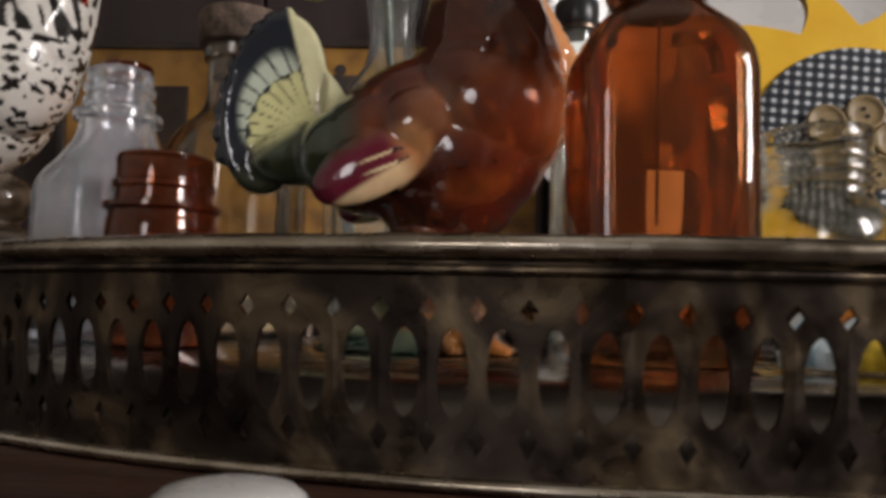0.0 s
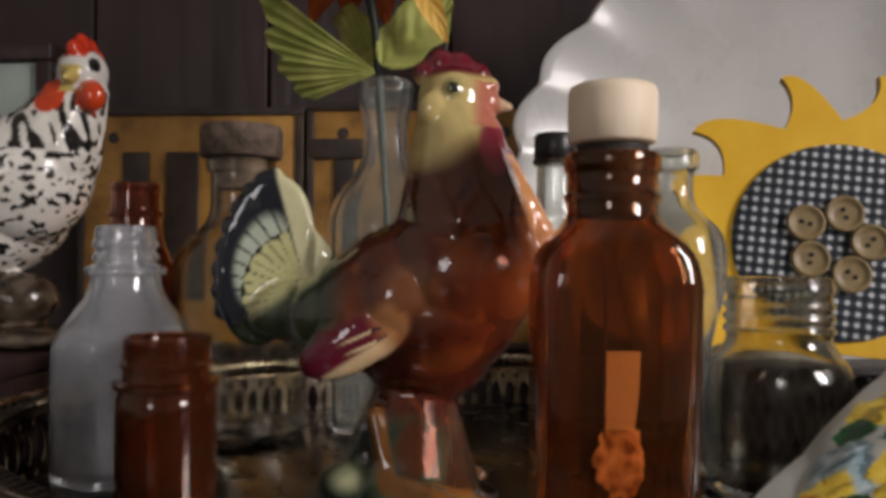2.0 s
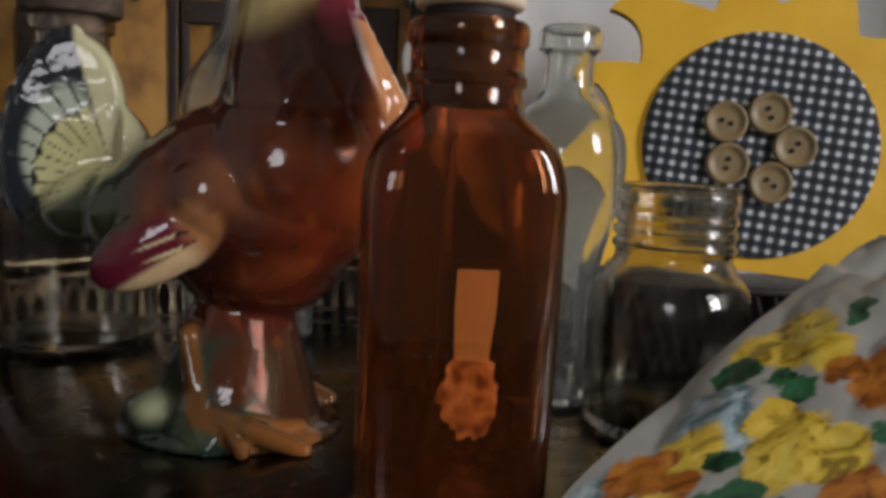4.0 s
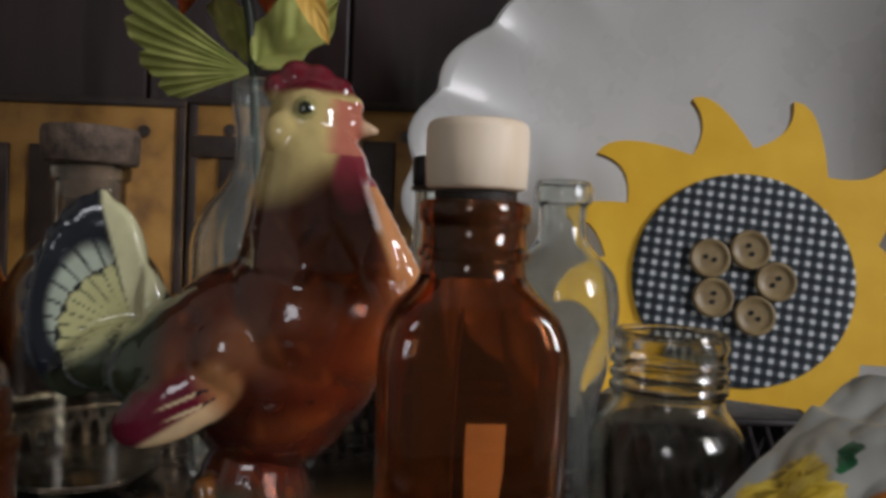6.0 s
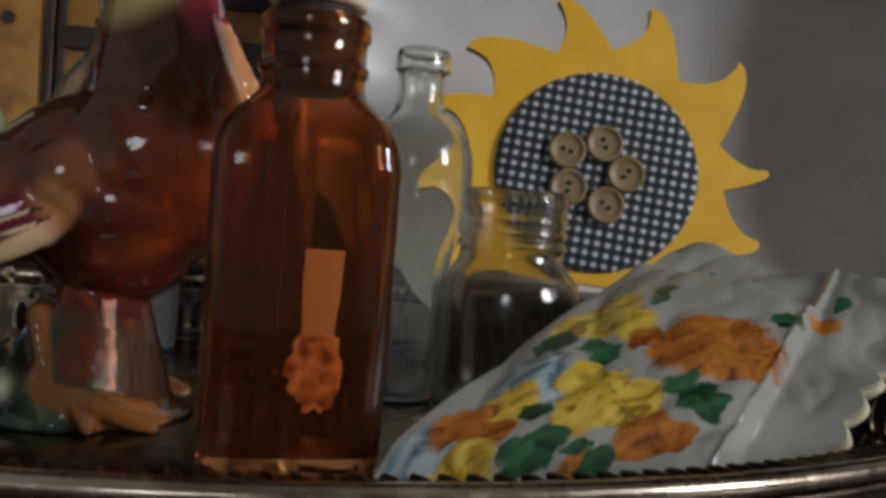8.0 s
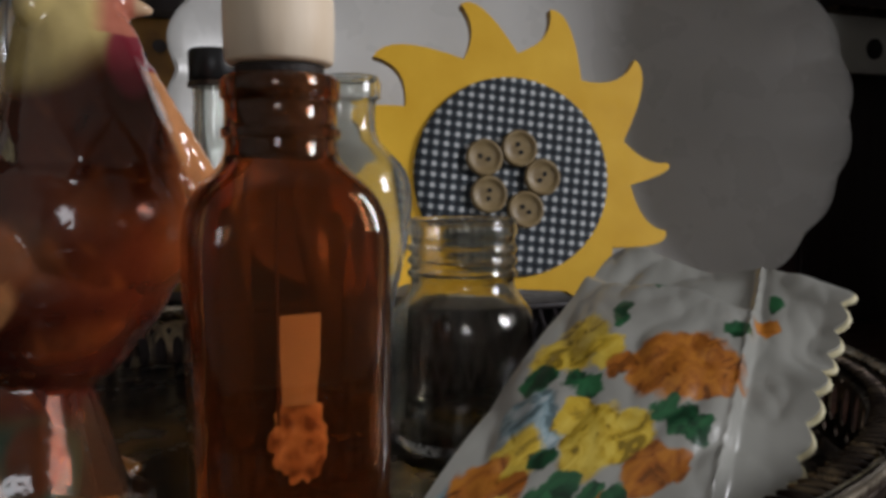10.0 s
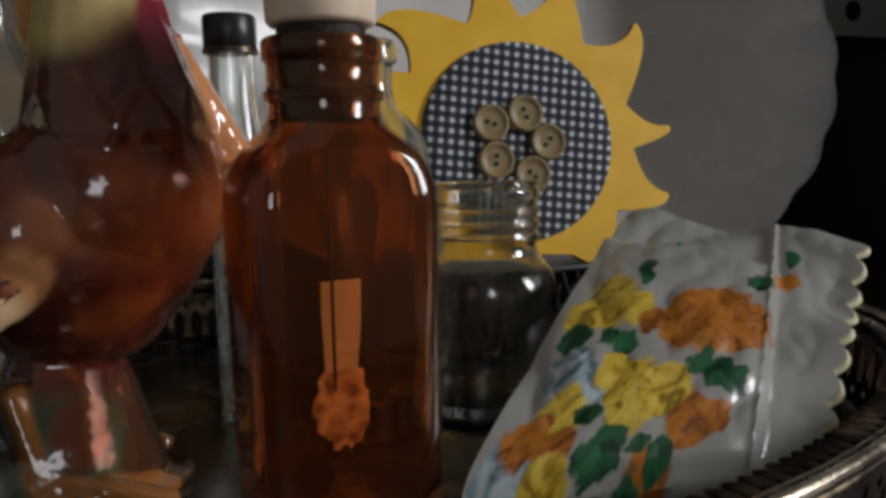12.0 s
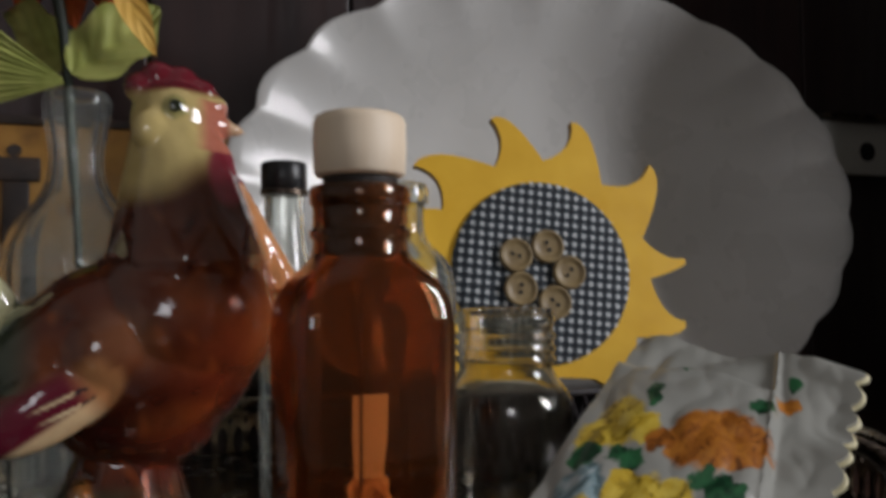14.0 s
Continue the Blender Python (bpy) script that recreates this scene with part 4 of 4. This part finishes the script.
# Invented stand: its lattice stands in for the tray's back gallery, and it carries the sunflower.
stand = base("invented_lattice_stand", 0.1580, 0.2780, 0.0002, "invented low dark lattice stand under the sunflower, in place of the tray's back gallery", "stand")
part("top", slab(-0.050, 0.050, -0.016, 0.018, 0.0286, 0.0310, 0.0008), DARK_IRON, stand)
for s in (-0.048, 0.048):
    part("side_bar", slab(s - 0.002, s + 0.002, -0.015, 0.017, 0, 0.0285), DARK_IRON, stand)
for i in range(15):
    for k in (-1, 1):
        x0 = -0.046 + i * 0.0062
        part("lattice_bar", tube([(x0, -0.0135, 0.0006), (x0 + 0.010 * k if abs(x0 + 0.010 * k) < 0.05 else x0, -0.0135 + 0.0008 * k, 0.0284)], 0.0009, 6), DARK_IRON, stand)
part("back_panel", slab(-0.046, 0.046, 0.012, 0.015, 0, 0.0285), DARK_IRON, stand)


# ---- the flowered pouch ----
CLOTH = material("flowered_oilcloth", rough=0.28, coat=0.3)


def printed(m, spots, ground):
    """Blotches of print with ragged edges, laid one over another by place on the cloth."""
    uv = node(m, "ShaderNodeAttribute")
    uv.attribute_name = "cloth"
    n1 = node(m, "ShaderNodeTexNoise", Scale=16.0, Detail=3.0)
    link(m, uv.outputs["Vector"], n1.inputs["Vector"])
    sub = node(m, "ShaderNodeVectorMath")
    sub.operation = "SUBTRACT"
    link(m, n1.outputs["Color"], sub.inputs[0])
    sub.inputs[1].default_value = (0.5, 0.5, 0.5)
    scale = node(m, "ShaderNodeVectorMath")
    scale.operation = "SCALE"
    link(m, sub.outputs[0], scale.inputs[0])
    scale.inputs["Scale"].default_value = 0.085
    add = node(m, "ShaderNodeVectorMath")
    add.operation = "ADD"
    link(m, uv.outputs["Vector"], add.inputs[0])
    link(m, scale.outputs[0], add.inputs[1])
    last = None
    for u, v, r, col, col2 in spots:
        d_ = node(m, "ShaderNodeVectorMath")
        d_.operation = "DISTANCE"
        link(m, add.outputs[0], d_.inputs[0])
        d_.inputs[1].default_value = (u, v, 0)
        mr = node(m, "ShaderNodeMapRange")
        mr.inputs["From Min"].default_value, mr.inputs["From Max"].default_value = r * 0.82, r
        mr.inputs["To Min"].default_value, mr.inputs["To Max"].default_value = 1.0, 0.0
        link(m, d_.outputs["Value"], mr.inputs["Value"])
        tint = node(m, "ShaderNodeTexNoise", Scale=9.0 + 60 * r, Detail=4.0, Distortion=1.2)
        link(m, uv.outputs["Vector"], tint.inputs["Vector"])
        mix = m.node_tree.nodes.new("ShaderNodeMix")
        mix.data_type = "RGBA"
        link(m, mr.outputs["Result"], mix.inputs["Factor"])
        if last is None:
            mix.inputs[6].default_value = (*ground, 1)
        else:
            link(m, last, mix.inputs[6])
        link(m, ramp(m, tint.outputs["Fac"], [(0.36, tuple(0.45 * k for k in col)), (0.45, col), (0.62, col2)]), mix.inputs[7])
        last = mix.outputs[2]
    link(m, last, shader(m).inputs["Base Color"])
    bump(m, n1.outputs["Fac"], 0.10, 0.001)


GREEN, BLUE = ((0.015, 0.07, 0.03), (0.03, 0.13, 0.05)), ((0.20, 0.30, 0.33), (0.45, 0.52, 0.54))
GOLD, ORANGE = ((0.52, 0.35, 0.03), (0.66, 0.50, 0.08)), ((0.33, 0.105, 0.016), (0.47, 0.18, 0.024))
printed(CLOTH, [
    (0.16, 0.73, 0.085, *BLUE), (0.26, 0.78, 0.075, *BLUE), (0.10, 0.96, 0.090, *BLUE),
    (0.49, 0.53, 0.120, *ORANGE), (0.59, 0.53, 0.145, *ORANGE), (0.67, 0.54, 0.110, *ORANGE),
    (0.17, 0.49, 0.110, *GOLD), (0.11, 0.54, 0.080, *GOLD), (0.28, 0.51, 0.065, *GOLD), (0.36, 0.55, 0.055, *ORANGE),
    (0.40, 0.79, 0.110, *GOLD), (0.30, 0.72, 0.065, *GOLD), (0.49, 0.77, 0.085, *GOLD), (0.59, 0.86, 0.085, *ORANGE), (0.68, 0.85, 0.055, *ORANGE),
    (0.19, 0.85, 0.085, *GOLD), (0.12, 0.89, 0.070, *ORANGE), (0.22, 0.92, 0.060, *ORANGE), (0.50, 1.01, 0.085, *ORANGE), (0.22, 1.01, 0.080, *GOLD),
    (0.25, 0.345, 0.042, *GREEN), (0.27, 0.385, 0.034, *GREEN), (0.12, 0.62, 0.058, *GREEN), (0.23, 0.61, 0.044, *GREEN), (0.30, 0.63, 0.045, *GREEN),
    (0.57, 0.69, 0.050, *GREEN), (0.64, 0.715, 0.050, *GREEN), (0.70, 0.74, 0.045, *GREEN), (0.27, 0.84, 0.038, *GREEN), (0.37, 0.92, 0.058, *GREEN),
    (0.32, 0.95, 0.045, *GREEN), (0.46, 0.92, 0.035, *GREEN), (0.53, 0.95, 0.045, *GREEN), (0.29, 0.18, 0.034, *GREEN), (0.33, 0.195, 0.028, *GREEN), (0.69, 0.34, 0.052, *GREEN),
    (0.78, 0.27, 0.046, *ORANGE), (0.77, 0.15, 0.040, *GREEN), (0.45, 1.02, 0.055, *GREEN)], (0.32, 0.32, 0.29))
PIPING = varied("cream_scalloped_edge", [(0.3, (0.52, 0.46, 0.26)), (0.7, (0.68, 0.63, 0.42))], 90, (0.4, 0.6))

PT, PR, PB, PL = Vector((0.1720, 0.2240, 0.0525)), Vector((0.2150, 0.1720, 0.0455)), Vector((0.1520, 0.1290, 0.0030)), Vector((0.0760, 0.1450, 0.0030))


def pouch():
    n, m = 110, 84
    bm = bmesh.new()
    layer = bm.verts.layers.float_vector.new("cloth")
    across = (PR - PT).cross(PL - PT).normalized()
    if across.z < 0:
        across = -across
    sides = []
    for s in (1, -1):
        grid = []
        for i in range(n + 1):
            u = i / n
            row = []
            for j in range(m + 1):
                v = j / m
                p = PT * (1 - u) * (1 - v) + PR * u * (1 - v) + PB * u * v + PL * (1 - u) * v
                # the front panel is a second layer: it ends in a fold short of the scalloped edge and below the top flap
                fold = 0.68 + 0.19 * v - 0.04 * v * v
                top = 0.18 + 0.05 * u + 0.012 * math.sin(11 * u)
                over = 1 / (1 + math.exp((u - fold) / 0.007)) / (1 + math.exp((top - v) / 0.009)) * min(1.0, (1 - v) / 0.05)
                puff = 0.0012 + 0.0050 * over * math.sin(math.pi * min(1.0, u / fold * 0.92 + 0.05)) ** 0.5 * math.sin(math.pi * min(1.0, v * 0.97 + 0.03)) ** 0.5
                crease = (0.0026 * over + 0.0012 * math.exp(-((u - fold + 0.012) / 0.012) ** 2)) * (s > 0)
                ruck = 0.0032 * (abs(noise.noise(Vector((u * 4 + v, v * 4, 3.0 * s)))) - 0.2) + 0.0008 * abs(noise.noise(Vector((u * 9 - 3 * v, v * 8, 7.0))))
                lap = 0.0022 * math.sin(v * 13 + 1) * max(0, (u - fold) / 0.3) + 0.0020 * math.sin(u * 11) * max(0, (0.10 - v) / 0.1)
                q = p + across * (s * (puff + 0.0005) + crease + ruck + lap)
                if u > 0.96:
                    q += (PR - PT).normalized() * 0.0028 * abs(math.sin(v * 30)) * (u - 0.96) / 0.04
                q.z = max(q.z, 0.0012)
                w = bm.verts.new(q)
                w[layer] = (u, v, 0)
                row.append(w)
            grid.append(row)
        sides.append(grid)
        for i in range(n):
            for j in range(m):
                bm.faces.new((grid[i][j], grid[i + 1][j], grid[i + 1][j + 1], grid[i][j + 1]))
    a, b = sides
    for i in range(n):
        for j in (0, m):
            bm.faces.new((a[i][j], a[i + 1][j], b[i + 1][j], b[i][j]))
    for j in range(m):
        for i in (0, n):
            bm.faces.new((a[i][j], a[i][j + 1], b[i][j + 1], b[i][j]))
    edge = [tuple((a[n][j].co + b[n][j].co) / 2) for j in range(m + 1)]
    return bm, edge


sachet = base("flowered_pouch", 0, 0, 0, "shiny white pouch printed with yellow and orange flowers on the tray", "pouch")
bm, edge = pouch()
part("cloth", bm, CLOTH, sachet)
part("scalloped_edge", tube(edge, [0.0008 + 0.0004 * abs(math.sin(j * 0.36)) for j in range(len(edge))], 8), PIPING, sachet, "cream scalloped edging")


# ---- on and beside the wall ----
pic = base("framed_picture", -0.2620, BACK - 0.012, 0.1180, "small faded green print in a dark frame on the wall", "picture")
part("print", slab(-0.036, 0.036, -0.002, 0.004, 0.008, 0.058), PICTURE, pic, smooth=False)
for a in ((-0.045, 0.045, 0.0585, 0.068), (-0.045, 0.045, 0.0, 0.0078), (-0.045, -0.0362, 0.0079, 0.0584), (0.0362, 0.045, 0.0079, 0.0584)):
    part("frame_bar", slab(a[0], a[1], -0.006, 0.007, a[2], a[3], 0.001), DARK_WALL, pic)

board = base("painted_bracket", 0.4450, BACK - 0.020, 0.1400, "white painted metal bracket with a bolt hole on the wall", "bracket")
part("face", slab(-0.045, 0.075, 0, 0.003, 0, 0.034, 0.0008), WHITE_PAINT, board)
part("ledge", slab(-0.047, 0.077, -0.008, 0.014, 0.0342, 0.0375, 0.0008), SILVER, board)
# no opening: a black disc paints the shade of the bolt hole
put(part("hole", turned([(-0.0002, 0.0062), (0.0006, 0.0060), (0.0007, 0.003)], 24), BLACK, board), -0.0100, -0.0002, 0.0150, 90, 0, 0)

knob = base("porcelain_knob", -0.0100, 0.0700, TABLE_Z, "small white domed porcelain knob with a dark ring, on the shelf", "knob")
part("ring", turned([(0.0, 0.0096), (0.0008, 0.0100), (0.0036, 0.0098), (0.0044, 0.0084)], 40), PLATE_DARK, knob)
part("dome", turned([(0.0040, 0.0082), (0.0052, 0.0081), (0.0062, 0.0068), (0.0068, 0.0042), (0.0070, 0.0012)], 40), CHINA, knob)
